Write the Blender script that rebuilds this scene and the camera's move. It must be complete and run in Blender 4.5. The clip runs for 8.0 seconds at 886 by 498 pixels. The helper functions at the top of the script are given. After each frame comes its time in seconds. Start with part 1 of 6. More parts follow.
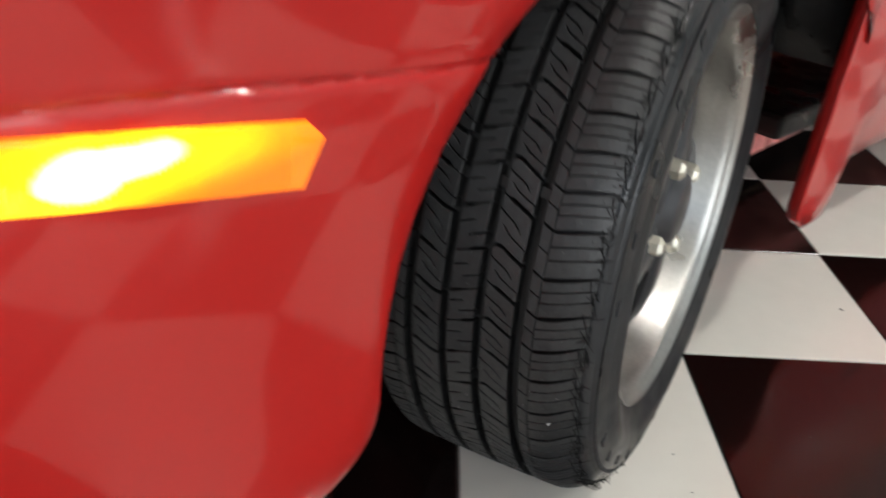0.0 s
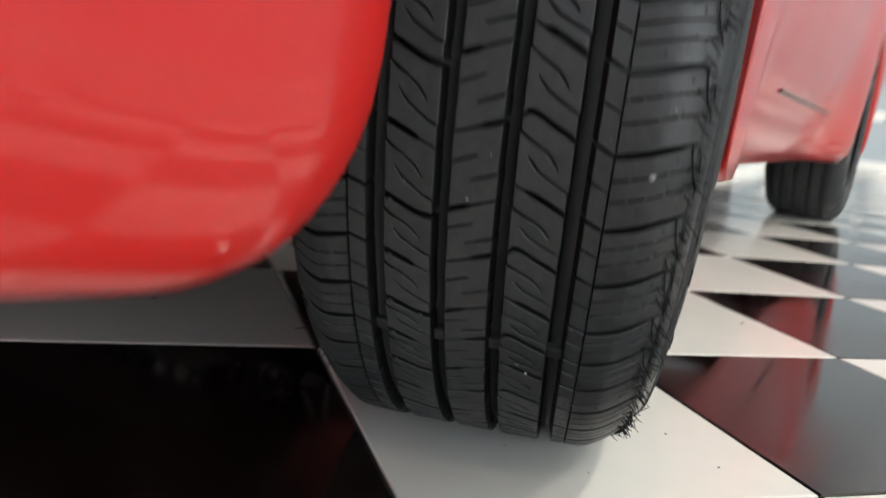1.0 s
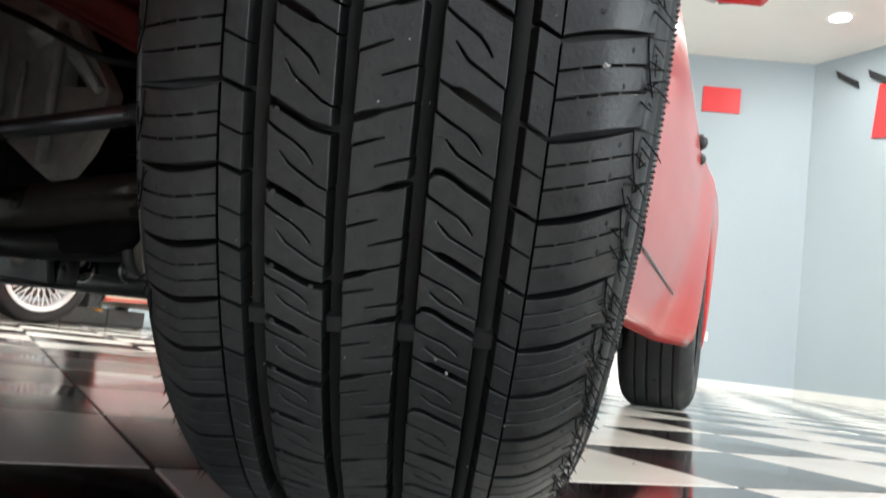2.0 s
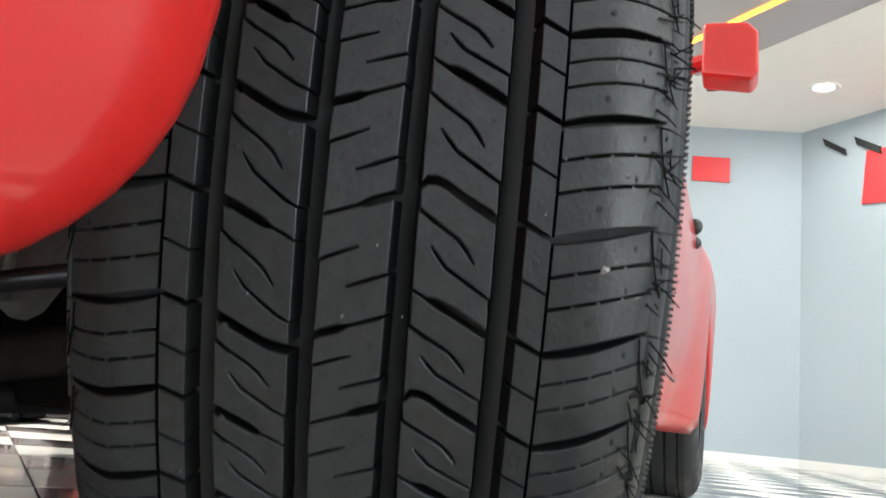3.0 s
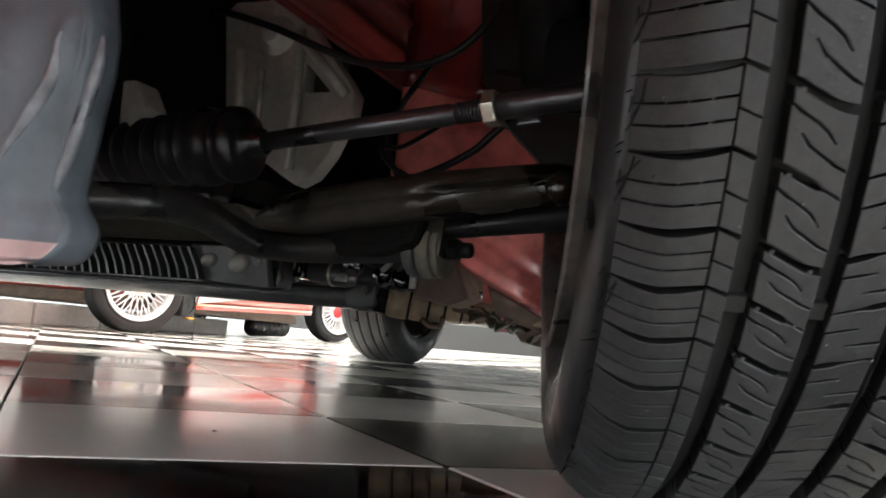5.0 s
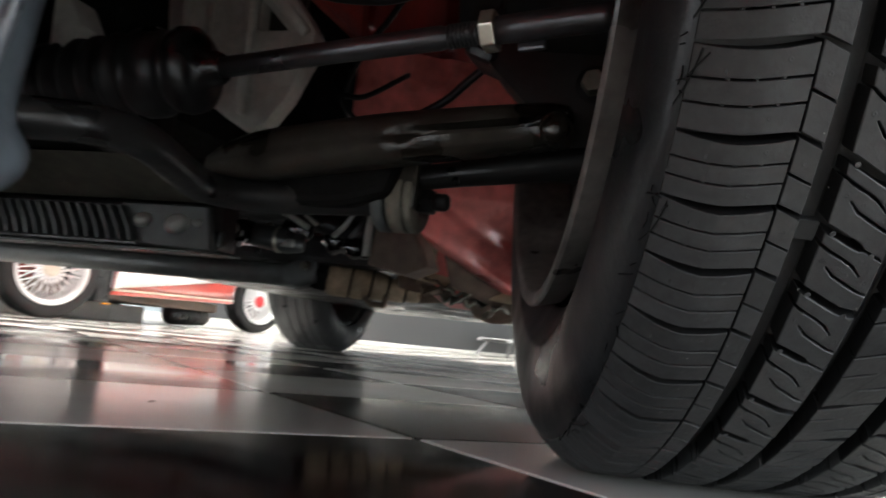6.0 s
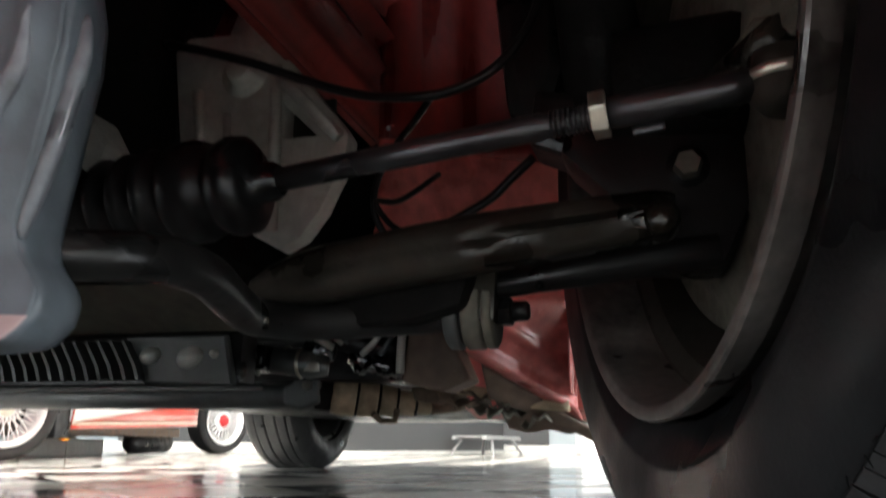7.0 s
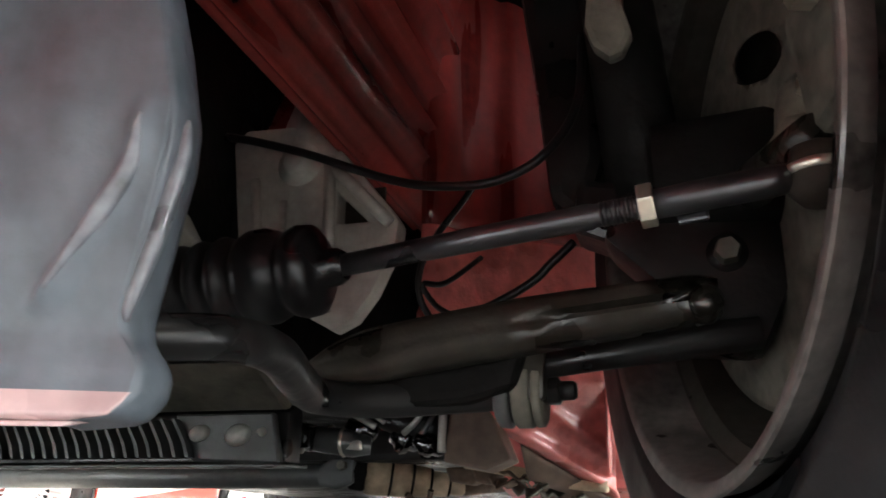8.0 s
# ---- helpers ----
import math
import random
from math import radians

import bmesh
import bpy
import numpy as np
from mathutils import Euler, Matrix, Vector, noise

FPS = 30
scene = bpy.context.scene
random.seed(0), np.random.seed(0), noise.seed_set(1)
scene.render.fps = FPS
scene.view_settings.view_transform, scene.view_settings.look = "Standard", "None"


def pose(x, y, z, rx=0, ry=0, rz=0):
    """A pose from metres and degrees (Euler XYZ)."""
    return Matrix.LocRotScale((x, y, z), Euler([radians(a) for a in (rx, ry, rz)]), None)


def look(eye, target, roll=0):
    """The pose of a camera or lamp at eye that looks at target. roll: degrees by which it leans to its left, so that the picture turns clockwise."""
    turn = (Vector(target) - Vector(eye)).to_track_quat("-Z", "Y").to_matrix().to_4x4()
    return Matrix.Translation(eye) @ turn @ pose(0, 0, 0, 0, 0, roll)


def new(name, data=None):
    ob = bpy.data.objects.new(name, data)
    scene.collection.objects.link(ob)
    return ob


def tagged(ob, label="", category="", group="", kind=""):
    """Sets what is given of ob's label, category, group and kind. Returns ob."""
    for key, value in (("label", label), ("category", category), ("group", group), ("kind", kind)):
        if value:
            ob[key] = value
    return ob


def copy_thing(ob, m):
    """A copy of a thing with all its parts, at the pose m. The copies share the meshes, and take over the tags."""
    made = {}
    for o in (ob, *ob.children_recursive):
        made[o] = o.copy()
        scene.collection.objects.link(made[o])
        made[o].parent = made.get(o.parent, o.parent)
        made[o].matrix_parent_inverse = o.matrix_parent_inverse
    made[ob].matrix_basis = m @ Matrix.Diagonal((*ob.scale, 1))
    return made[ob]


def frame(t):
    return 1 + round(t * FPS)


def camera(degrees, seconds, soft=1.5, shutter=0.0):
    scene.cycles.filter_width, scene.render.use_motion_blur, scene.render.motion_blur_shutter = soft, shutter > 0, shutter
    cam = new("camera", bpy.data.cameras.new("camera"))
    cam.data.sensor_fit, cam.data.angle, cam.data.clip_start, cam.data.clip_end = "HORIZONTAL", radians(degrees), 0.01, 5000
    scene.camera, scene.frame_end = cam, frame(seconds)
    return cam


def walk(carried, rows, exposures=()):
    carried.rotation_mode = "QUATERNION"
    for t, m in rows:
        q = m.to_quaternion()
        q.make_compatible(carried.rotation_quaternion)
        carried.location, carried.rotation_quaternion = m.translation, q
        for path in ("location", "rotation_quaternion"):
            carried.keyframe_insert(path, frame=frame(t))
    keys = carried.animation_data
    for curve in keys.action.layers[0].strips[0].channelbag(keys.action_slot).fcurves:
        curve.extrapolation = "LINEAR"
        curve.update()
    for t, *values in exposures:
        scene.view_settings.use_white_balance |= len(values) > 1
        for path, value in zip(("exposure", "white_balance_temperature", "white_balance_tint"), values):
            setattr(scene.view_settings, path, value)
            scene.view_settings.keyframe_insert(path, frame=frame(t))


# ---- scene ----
cam = camera(55.72, 8.0, soft=1.6, shutter=0.5)
PATH = [
    (0, (-0.0461, -0.9104, 0.6444), (-0.0081, 0.8382, -0.3255), 3.56),
    (0.5, (-0.0974, -0.7766, 0.4668), (0.3289, 0.9606, -0.4279), 8.17),
    (1, (-0.1461, -0.7192, 0.2396), (0.5098, 1.1343, -0.1267), 7.30),
    (1.5, (-0.1268, -0.6526, 0.1312), (0.7650, 1.1375, 0.1350), 6.55),
    (2, (-0.1230, -0.6364, 0.1105), (0.8067, 1.1196, 0.3390), 6.73),
    (3.3, (-0.1042, -0.6025, 0.1747), (0.8045, 1.1340, 0.5732), 5.35),
    (3.5, (-0.1123, -0.6095, 0.1431), (0.8031, 1.1355, 0.4849), 4.64),
    (4, (-0.1215, -0.5926, 0.1015), (0.8037, 1.1633, 0.3486), 4.93),
    (4.2, (-0.1621, -0.5788, 0.0925), (0.7590, 1.1814, 0.3232), 5.07),
    (4.5, (-0.2218, -0.5612, 0.0939), (0.6450, 1.2266, 0.3223), 4.94),
    (4.7, (-0.2491, -0.5600, 0.0950), (0.5860, 1.2442, 0.3135), 4.85),
    (5.8, (-0.2836, -0.5064, 0.0612), (0.5435, 1.3012, 0.2815), 6.22),
    (6, (-0.2733, -0.4865, 0.0626), (0.7133, 1.2387, 0.2872), 5.96),
    (6.5, (-0.2858, -0.4288, 0.0654), (0.7759, 1.2353, 0.3872), 5.28),
    (7, (-0.3073, -0.3905, 0.0786), (0.7430, 1.2492, 0.5348), 0.55),
    (7.5, (-0.3208, -0.4015, 0.0716), (0.7053, 1.1982, 0.6947), 0.66),
    (8, (-0.3371, -0.4027, 0.0735), (0.6422, 1.2206, 0.7105), 1.01),
]
EXPOSURES = [(0.0, -0.55, 6400, 10), (0.5, -0.5, 6300, 9), (1.0, -0.05, 6300, 8), (1.5, 0.05, 6200, 5), (2.0, 0.25, 6200, 5), (3.5, 0.15, 6250, 6), (4.0, 0.1, 6400, 8), (4.5, 1.05, 6500, 10), (6.0, 0.6, 6300, 9), (6.5, 0.85, 6300, 9), (7.0, 0.75, 6350, 8), (7.5, 1.28, 6500, 10), (8.0, 1.68, 6500, 10)]
walk(cam, [(t, look(e, a, r)) for t, e, a, r in PATH], EXPOSURES)

# ---------------------------------------------------------------- light
world = bpy.data.worlds.new("world")
scene.world = world
world.use_nodes = True
wn = world.node_tree
sky = wn.nodes.new("ShaderNodeTexSky")
sky.sky_type, sky.sun_disc = "NISHITA", False
sky.sun_elevation, sky.sun_rotation = radians(48), radians(200)
wn.nodes["Background"].inputs[1].default_value = 0.12
wn.links.new(sky.outputs[0], wn.nodes["Background"].inputs[0])

sun = new("sun", bpy.data.lights.new("sun", "SUN"))
sun.data.energy, sun.data.angle, sun.data.color = 2.5, radians(0.5), (1, 0.95, 0.88)
sun.matrix_world = look((0, -20, 22), (0, 0, 0))


def area_lamp(name, m, sx, sy, watts, colour=(1, 0.97, 0.93)):
    d = bpy.data.lights.new(name, "AREA")
    d.shape, d.size, d.size_y, d.energy, d.color = "RECTANGLE", sx, sy, watts, colour
    ob = new(name, d)
    ob.matrix_world = m
    return ob


CEIL = 3.75
# added fill lamps, set like daylight in assumed bays out of view
area_lamp("daylight_fill", look((-2.6, -5.95, 1.56), (-2.6, 0, 1.56)), 10.2, 3.08, 100, (0.96, 0.98, 1))
area_lamp("daylight_fill", look((5.2, -5.95, 1.56), (5.2, 0, 1.56)), 4.1, 3.08, 320, (0.96, 0.98, 1))
area_lamp("daylight_fill", look((-7.8, 0.0, 1.62), (0, 0.0, 1.0)), 10.6, 3.0, 330, (0.96, 0.98, 1))
# (x, y, watts); several are unseen, added to brighten floor and parked car
SPOTS = [(6.75, 4.63, 27), (6.6, 1.4, 27), (6.4, -3.4, 27), (-0.3, -4.0, 25), (-2.4, -1.9, 25), (-3.8, 1.2, 58), (-1.2, 3.2, 160), (0.9, 5.0, 200), (3.7, 6.3, 58), (-1.4, 6.4, 160), (1.9, 3.7, 150), (3.2, 4.4, 40), (2.6, -2.0, 60), (2.2, -0.3, 75)]
for sx, sy, watts in SPOTS:
    d = bpy.data.lights.new("downlight_lamp", "AREA")
    d.shape, d.size, d.energy, d.color = "DISK", 0.22, watts, (1, 0.96, 0.9)
    new("downlight_lamp", d).matrix_world = look((sx, sy, CEIL - 0.06), (sx, sy, 0))


# ---------------------------------------------------------------- materials
def material(name, colour, rough=0.5, metal=0.0, coat=0.0, grain=(40, 0.06), stain=(4, 0.08), bump=(120, 0.05), rand=0.0, spec=0.5, island=False, stretch=None):
    """A node material: base colour with fine grain and broad stains, bump, and a shift from piece to piece."""
    m = bpy.data.materials.new(name)
    m.use_nodes = True
    t = m.node_tree
    n, l = t.nodes, t.links
    b = n["Principled BSDF"]
    b.inputs["Metallic"].default_value = metal
    b.inputs["Specular IOR Level"].default_value = spec
    b.inputs["Coat Weight"].default_value = coat
    b.inputs["Coat Roughness"].default_value = 0.06
    co = n.new("ShaderNodeTexCoord")

    def noise_tex(scale, detail=4, long=None):
        x = n.new("ShaderNodeTexNoise")
        x.inputs["Scale"].default_value, x.inputs["Detail"].default_value = scale, detail
        src = co.outputs["Object"]
        if long:
            mp = n.new("ShaderNodeMapping")
            mp.inputs["Scale"].default_value = long
            l.new(src, mp.inputs[0])
            src = mp.outputs[0]
        l.new(src, x.inputs["Vector"])
        return x.outputs[0]

    def maths(op, a, c):
        x = n.new("ShaderNodeMath")
        x.operation = op
        for i, v in enumerate((a, c)):
            if isinstance(v, (int, float)):
                x.inputs[i].default_value = v
            else:
                l.new(v, x.inputs[i])
        return x.outputs[0]

    g = maths("MULTIPLY", maths("SUBTRACT", noise_tex(grain[0]), 0.5), 2 * grain[1] * 2)
    s = maths("MULTIPLY", maths("SUBTRACT", noise_tex(stain[0], 3, stretch), 0.5), 2 * stain[1] * 2)
    v = maths("ADD", maths("ADD", g, s), 1.0)
    if rand:
        if island:
            src = n.new("ShaderNodeNewGeometry").outputs["Random Per Island"]
        else:
            src = n.new("ShaderNodeObjectInfo").outputs["Random"]
        v = maths("ADD", v, maths("MULTIPLY", maths("SUBTRACT", src, 0.5), 2 * rand))
    hsv = n.new("ShaderNodeHueSaturation")
    hsv.inputs["Color"].default_value = (*colour, 1)
    l.new(v, hsv.inputs["Value"])
    l.new(hsv.outputs[0], b.inputs["Base Color"])
    rr = maths("ADD", maths("MULTIPLY", s, 0.8), rough)
    l.new(rr, b.inputs["Roughness"])
    if bump[1]:
        bp = n.new("ShaderNodeBump")
        bp.inputs["Strength"].default_value = bump[1]
        bp.inputs["Distance"].default_value = 0.002
        l.new(noise_tex(bump[0]), bp.inputs["Height"])
        l.new(bp.outputs[0], b.inputs["Normal"])
    return m


def glow(name, colour, strength):
    m = bpy.data.materials.new(name)
    m.use_nodes = True
    b = m.node_tree.nodes["Principled BSDF"]
    b.inputs["Base Color"].default_value = (*colour, 1)
    b.inputs["Emission Color"].default_value = (*colour, 1)
    b.inputs["Emission Strength"].default_value = strength
    return m


M_RED = material("red_car_paint", (0.45, 0.010, 0.008), 0.34, 0.0, 0.6, (300, 0.02), (3, 0.04), (160, 0.02), 0, 0.3)
M_RED.node_tree.nodes["Principled BSDF"].inputs["Coat Roughness"].default_value = 0.06
# dusty underbody red, its base brightened for the light low down
M_REDUNDER = material("dusty_red_lit_underbody_paint", (0.85, 0.25, 0.23), 0.42, 0, 0.4, (60, 0.2), (14, 0.42), (160, 0.45))
# tread block walls: the shade inside grooves is put into this base
M_WALLSHADE = material("groove_shade_rubber", (0.0075, 0.0075, 0.0078), 0.6, 0, 0, (160, 0.1), (14, 0.1), (500, 0.05), 0, 0.15)
# disc base darkened so the shield's opening looks shaded
M_DISC = material("shaded_brake_disc", (0.03, 0.028, 0.026), 0.55, 0.3, 0, (120, 0.2), (14, 0.3), (200, 0.1))
M_RUBBER = material("scuffed_tyre_rubber", (0.0270, 0.0277, 0.0288), 0.55, 0, 0, (220, 0.25), (18, 0.42), (500, 0.15), 0.12, 0.4)
M_GROOVE = material("dark_grey_rubber", (0.020, 0.020, 0.0205), 0.7, 0, 0, (120, 0.1), (14, 0.15), (500, 0.1))
M_HAIR = material("vent_hair_rubber", (0.003, 0.003, 0.003), 0.7, 0, 0, (120, 0.1), (14, 0.15), (500, 0.0), 0, 0.2)
M_SPOKE = material("dark_grey_wheel_paint", (0.045, 0.046, 0.05), 0.38, 0.3, 0.2, (90, 0.1), (10, 0.2), (120, 0.1))
M_SIDE = material("tyre_sidewall_rubber", (0.0120, 0.0128, 0.0142), 0.41, 0, 0, (90, 0.2), (10, 0.45), (300, 0.15), 0, 0.45)
M_RIM = material("polished_alloy", (0.42, 0.42, 0.40), 0.34, 1.0, 0, (160, 0.08), (14, 0.16), (260, 0.12))
M_RIMIN = material("brake_dusted_alloy", (0.068, 0.063, 0.053), 0.55, 0.2, 0, (120, 0.2), (26, 0.5), (200, 0.1))
M_LIPDUST = material("dusty_alloy_lip", (0.150, 0.140, 0.132), 0.55, 0.2, 0, (120, 0.25), (30, 0.5), (200, 0.1))
M_BLACK = material("black_chassis_paint", (0.011, 0.0112, 0.0115), 0.42, 0, 0, (90, 0.2), (16, 0.4), (140, 0.25), 0, 0.35)
M_BLACKRUB = material("black_bellows_rubber", (0.010, 0.010, 0.0108), 0.38, 0, 0, (120, 0.15), (12, 0.3), (200, 0.08), 0, 0.4)
M_ARM = material("dusty_brown_steel", (0.039, 0.035, 0.028), 0.42, 0.3, 0, (80, 0.3), (22, 0.7), (120, 0.4))
M_STEEL = material("dark_steel_rod", (0.085, 0.086, 0.092), 0.36, 0.7, 0, (120, 0.1), (14, 0.2), (160, 0.1))
M_ZINC = material("zinc_plated_steel", (0.72, 0.70, 0.60), 0.38, 0.85, 0, (160, 0.1), (30, 0.15), (200, 0.1))
M_CAST = material("cast_aluminium", (0.56, 0.57, 0.53), 0.5, 0.35, 0, (150, 0.12), (14, 0.25), (220, 0.3))
M_SHELL = material("grey_streaked_paint", (0.158, 0.190, 0.222), 0.5, 0.1, 0.0, (60, 0.16), (26, 0.34), (120, 0.3), stretch=(1, 1, 0.22))
# darker copies of the red: grime streaks, and shade in the base
M_WING2 = material("grimy_shaded_wheel_house", (0.20, 0.022, 0.019), 0.5, 0, 0.05, (70, 0.2), (34, 0.7), (90, 0.25), stretch=(1, 1, 0.10))
M_WING = material("grimy_shaded_inner_wing", (0.23, 0.028, 0.024), 0.55, 0, 0.05, (70, 0.2), (34, 0.75), (90, 0.25), stretch=(1, 0.10, 1))
M_EXH = material("rusty_exhaust_steel", (0.46, 0.37, 0.26), 0.6, 0.2, 0, (90, 0.25), (18, 0.45), (140, 0.35))
M_PLASTIC = material("black_plastic", (0.014, 0.014, 0.015), 0.4, 0, 0, (90, 0.08), (10, 0.1), (200, 0.05))
M_GLASS = material("dark_car_glass", (0.02, 0.022, 0.024), 0.05, 0, 0.6, (20, 0.02), (2, 0.02), (10, 0.0))
M_WHITECAR = material("white_car_paint", (0.8, 0.8, 0.79), 0.3, 0, 1.0, (200, 0.01), (3, 0.02), (100, 0.01))
M_CREAM = material("cream_trim_paint", (0.62, 0.52, 0.40), 0.35, 0, 0.4, (120, 0.03), (6, 0.08), (100, 0.02))
M_ORANGECAR = material("orange_red_car_paint", (0.55, 0.045, 0.025), 0.3, 0, 1.0, (200, 0.02), (3, 0.03), (100, 0.01))
M_WHITETILE = material("white_glazed_tile", (0.74, 0.72, 0.66), 0.13, 0, 0, (30, 0.02), (3, 0.05), (18, 0.012), 0.03, 0.45)
M_DARKTILE = material("dark_brown_glazed_tile", (0.0075, 0.0032, 0.0030), 0.12, 0, 0, (40, 0.12), (3, 0.18), (18, 0.012), 0.08, 0.85)
M_GROUT = material("dark_grout", (0.05, 0.045, 0.04), 0.8, 0, 0, (90, 0.2), (6, 0.2), (200, 0.3))
M_WALL = material("pale_blue_grey_wall_paint", (0.335, 0.385, 0.415), 0.6, 0, 0, (40, 0.015), (0.7, 0.04), (90, 0.06))
M_CEIL = material("white_ceiling_paint", (0.78, 0.77, 0.72), 0.7, 0, 0, (30, 0.01), (0.6, 0.03), (60, 0.04))
M_SOFFIT = material("grey_ceiling_panel", (0.36, 0.35, 0.35), 0.6, 0, 0, (30, 0.02), (0.8, 0.04), (60, 0.04))
M_SIGN = material("red_sign_panel", (0.62, 0.03, 0.035), 0.45, 0, 0, (40, 0.02), (2, 0.05), (60, 0.02))
M_DADO = material("dark_grey_wall_paint", (0.055, 0.056, 0.058), 0.5, 0, 0, (40, 0.03), (1, 0.06), (60, 0.05))
M_SKIRT = material("white_skirting", (0.72, 0.71, 0.67), 0.35, 0, 0, (40, 0.02), (2, 0.05), (60, 0.02))
M_CONC = material("grey_concrete", (0.3, 0.3, 0.29), 0.8, 0, 0, (40, 0.12), (2, 0.15), (60, 0.3))
M_ASPHALT = material("asphalt", (0.055, 0.055, 0.055), 0.85, 0, 0, (60, 0.2), (1, 0.15), (90, 0.4))
M_LAMP = glow("downlight_glow", (1, 0.97, 0.92), 12)
M_REPEATER = material("amber_lens", (0.85, 0.36, 0.02), 0.2, 0, 0.4, (60, 0.02), (6, 0.03), (60, 0.02))
M_STRIP = glow("orange_led_strip", (1, 0.3, 0.03), 5)
M_REDSEAT = material("dark_red_lamp_gasket", (0.12, 0.01, 0.01), 0.4)
M_SOOT = material("matt_black_grime", (0.010, 0.0098, 0.0096), 0.6, 0, 0, (90, 0.3), (20, 0.5), (140, 0.5), 0, 0.15)
M_SHIELD = material("dusty_grey_casting", (0.205, 0.200, 0.168), 0.62, 0.3, 0, (90, 0.25), (22, 0.5), (140, 0.4))
M_BAR = material("dusty_black_bar_paint", (0.021, 0.0215, 0.022), 0.48, 0, 0, (90, 0.2), (18, 0.45), (120, 0.2), 0, 0.4)
# rubbed paint and ridge highlights together in one pale colour
M_WORNLIT = material("rubbed_and_lit_grey_paint", (0.225, 0.245, 0.275), 0.44, 0.1, 0.1, (90, 0.3), (50, 0.5), (120, 0.15))
# gloss paint with a pink reflection put into its base colour
M_FLANGE = material("pink_reflection_gloss", (0.62, 0.45, 0.45), 0.18, 0, 0.8, (60, 0.15), (20, 0.3), (120, 0.1))
M_LIP = material("worn_dark_slate_steel", (0.115, 0.124, 0.124), 0.42, 0.2, 0, (70, 0.15), (10, 0.25), (120, 0.2))
M_GLOSS = material("oily_black_rubber", (0.010, 0.010, 0.0105), 0.16, 0, 0.3, (120, 0.15), (30, 0.3), (60, 0.25), 0, 0.6)
M_OLIVE = material("oily_olive_grime", (0.105, 0.100, 0.080), 0.6, 0, 0, (70, 0.25), (16, 0.5), (90, 0.5))
M_BROWN = material("dirty_brown_underseal", (0.17, 0.125, 0.098), 0.6, 0, 0.05, (70, 0.25), (12, 0.4), (90, 0.4))
M_GRIME = material("caked_brown_grime", (0.13, 0.095, 0.07), 0.75, 0, 0, (90, 0.3), (24, 0.5), (120, 0.6))
M_WHITERIM = material("white_wheel_paint", (0.8, 0.8, 0.8), 0.35, 0.1, 0.3, (120, 0.02), (8, 0.05), (100, 0.02))
M_BLOCK = material("pale_painted_block", (0.42, 0.41, 0.38), 0.6, 0, 0, (60, 0.1), (8, 0.15), (90, 0.15))
M_TRESTLE = material("pale_grey_steel", (0.34, 0.34, 0.34), 0.5, 0.3, 0, (60, 0.1), (6, 0.2), (90, 0.1))
M_CRUMB = material("dark_crumbs", (0.05, 0.045, 0.04), 0.8, 0, 0, (200, 0.2), (30, 0.2), (200, 0.2))


# ---------------------------------------------------------------- helpers
def mesh_of(name, verts, faces, mat, smooth=False):
    me = bpy.data.meshes.new(name)
    me.from_pydata([tuple(v) for v in verts], [], faces)
    me.materials.append(mat)
    if smooth:
        me.polygons.foreach_set("use_smooth", [True] * len(me.polygons))
    me.update()
    return me


def place(name, me, parent=None, m=None, label="", category="", group="", kind=""):
    ob = new(name, me)
    if m is not None:
        ob.matrix_basis = m
    ob.parent = parent
    return tagged(ob, label, category, group, kind)


def part(name, geo, mat, parent, label="", smooth=False, m=None):
    """Links (verts, faces) as one mesh object under a thing or a part."""
    return place(name, mesh_of(name, geo[0], geo[1], mat, smooth), parent, m, label)


def sharp(ob, angle=35):
    """Smooth faces with crisp edges past an angle."""
    me = ob.data
    bm = bmesh.new()
    bm.from_mesh(me)
    for f in bm.faces:
        f.smooth = True
    for e in bm.edges:
        e.smooth = not (len(e.link_faces) == 2 and e.calc_face_angle(0) > radians(angle))
    bm.to_mesh(me)
    bm.free()
    return ob


def join(*geos):
    v, f = [], []
    for a, b in geos:
        k = len(v)
        v += [tuple(p) for p in a]
        f += [tuple(i + k for i in q) for q in b]
    return v, f


def moved(geo, m):
    return [tuple(m @ Vector(p)) for p in geo[0]], geo[1]


def box(x0, x1, y0, y1, z0, z1, bev=0.0):
    """A box with chamfered edges."""
    if bev <= 0:
        v = [(x, y, z) for x in (x0, x1) for y in (y0, y1) for z in (z0, z1)]
        return v, [(0, 1, 3, 2), (4, 6, 7, 5), (0, 4, 5, 1), (2, 3, 7, 6), (0, 2, 6, 4), (1, 5, 7, 3)]
    bm = bmesh.new()
    v, f = box(x0, x1, y0, y1, z0, z1)
    vs = [bm.verts.new(p) for p in v]
    for q in f:
        bm.faces.new([vs[i] for i in q])
    bmesh.ops.bevel(bm, geom=bm.edges[:], offset=bev, segments=2, profile=0.6, affect="EDGES")
    return out_of(bm)


def out_of(bm):
    bm.verts.ensure_lookup_table()
    bm.verts.index_update()
    geo = [tuple(v.co) for v in bm.verts], [tuple(v.index for v in f.verts) for f in bm.faces]
    bm.free()
    return geo


def spline(points, n=8):
    """Catmull-Rom through points."""
    p = [Vector(q) for q in points]
    p = [p[0] * 2 - p[1]] + p + [p[-1] * 2 - p[-2]]
    out = []
    for i in range(1, len(p) - 2):
        for k in range(n):
            t = k / n
            a, b, c, d = p[i - 1], p[i], p[i + 1], p[i + 2]
            out.append(0.5 * (2 * b + (c - a) * t + (2 * a - 5 * b + 4 * c - d) * t * t + (3 * b - a - 3 * c + d) * t ** 3))
    out.append(p[-2])
    return out


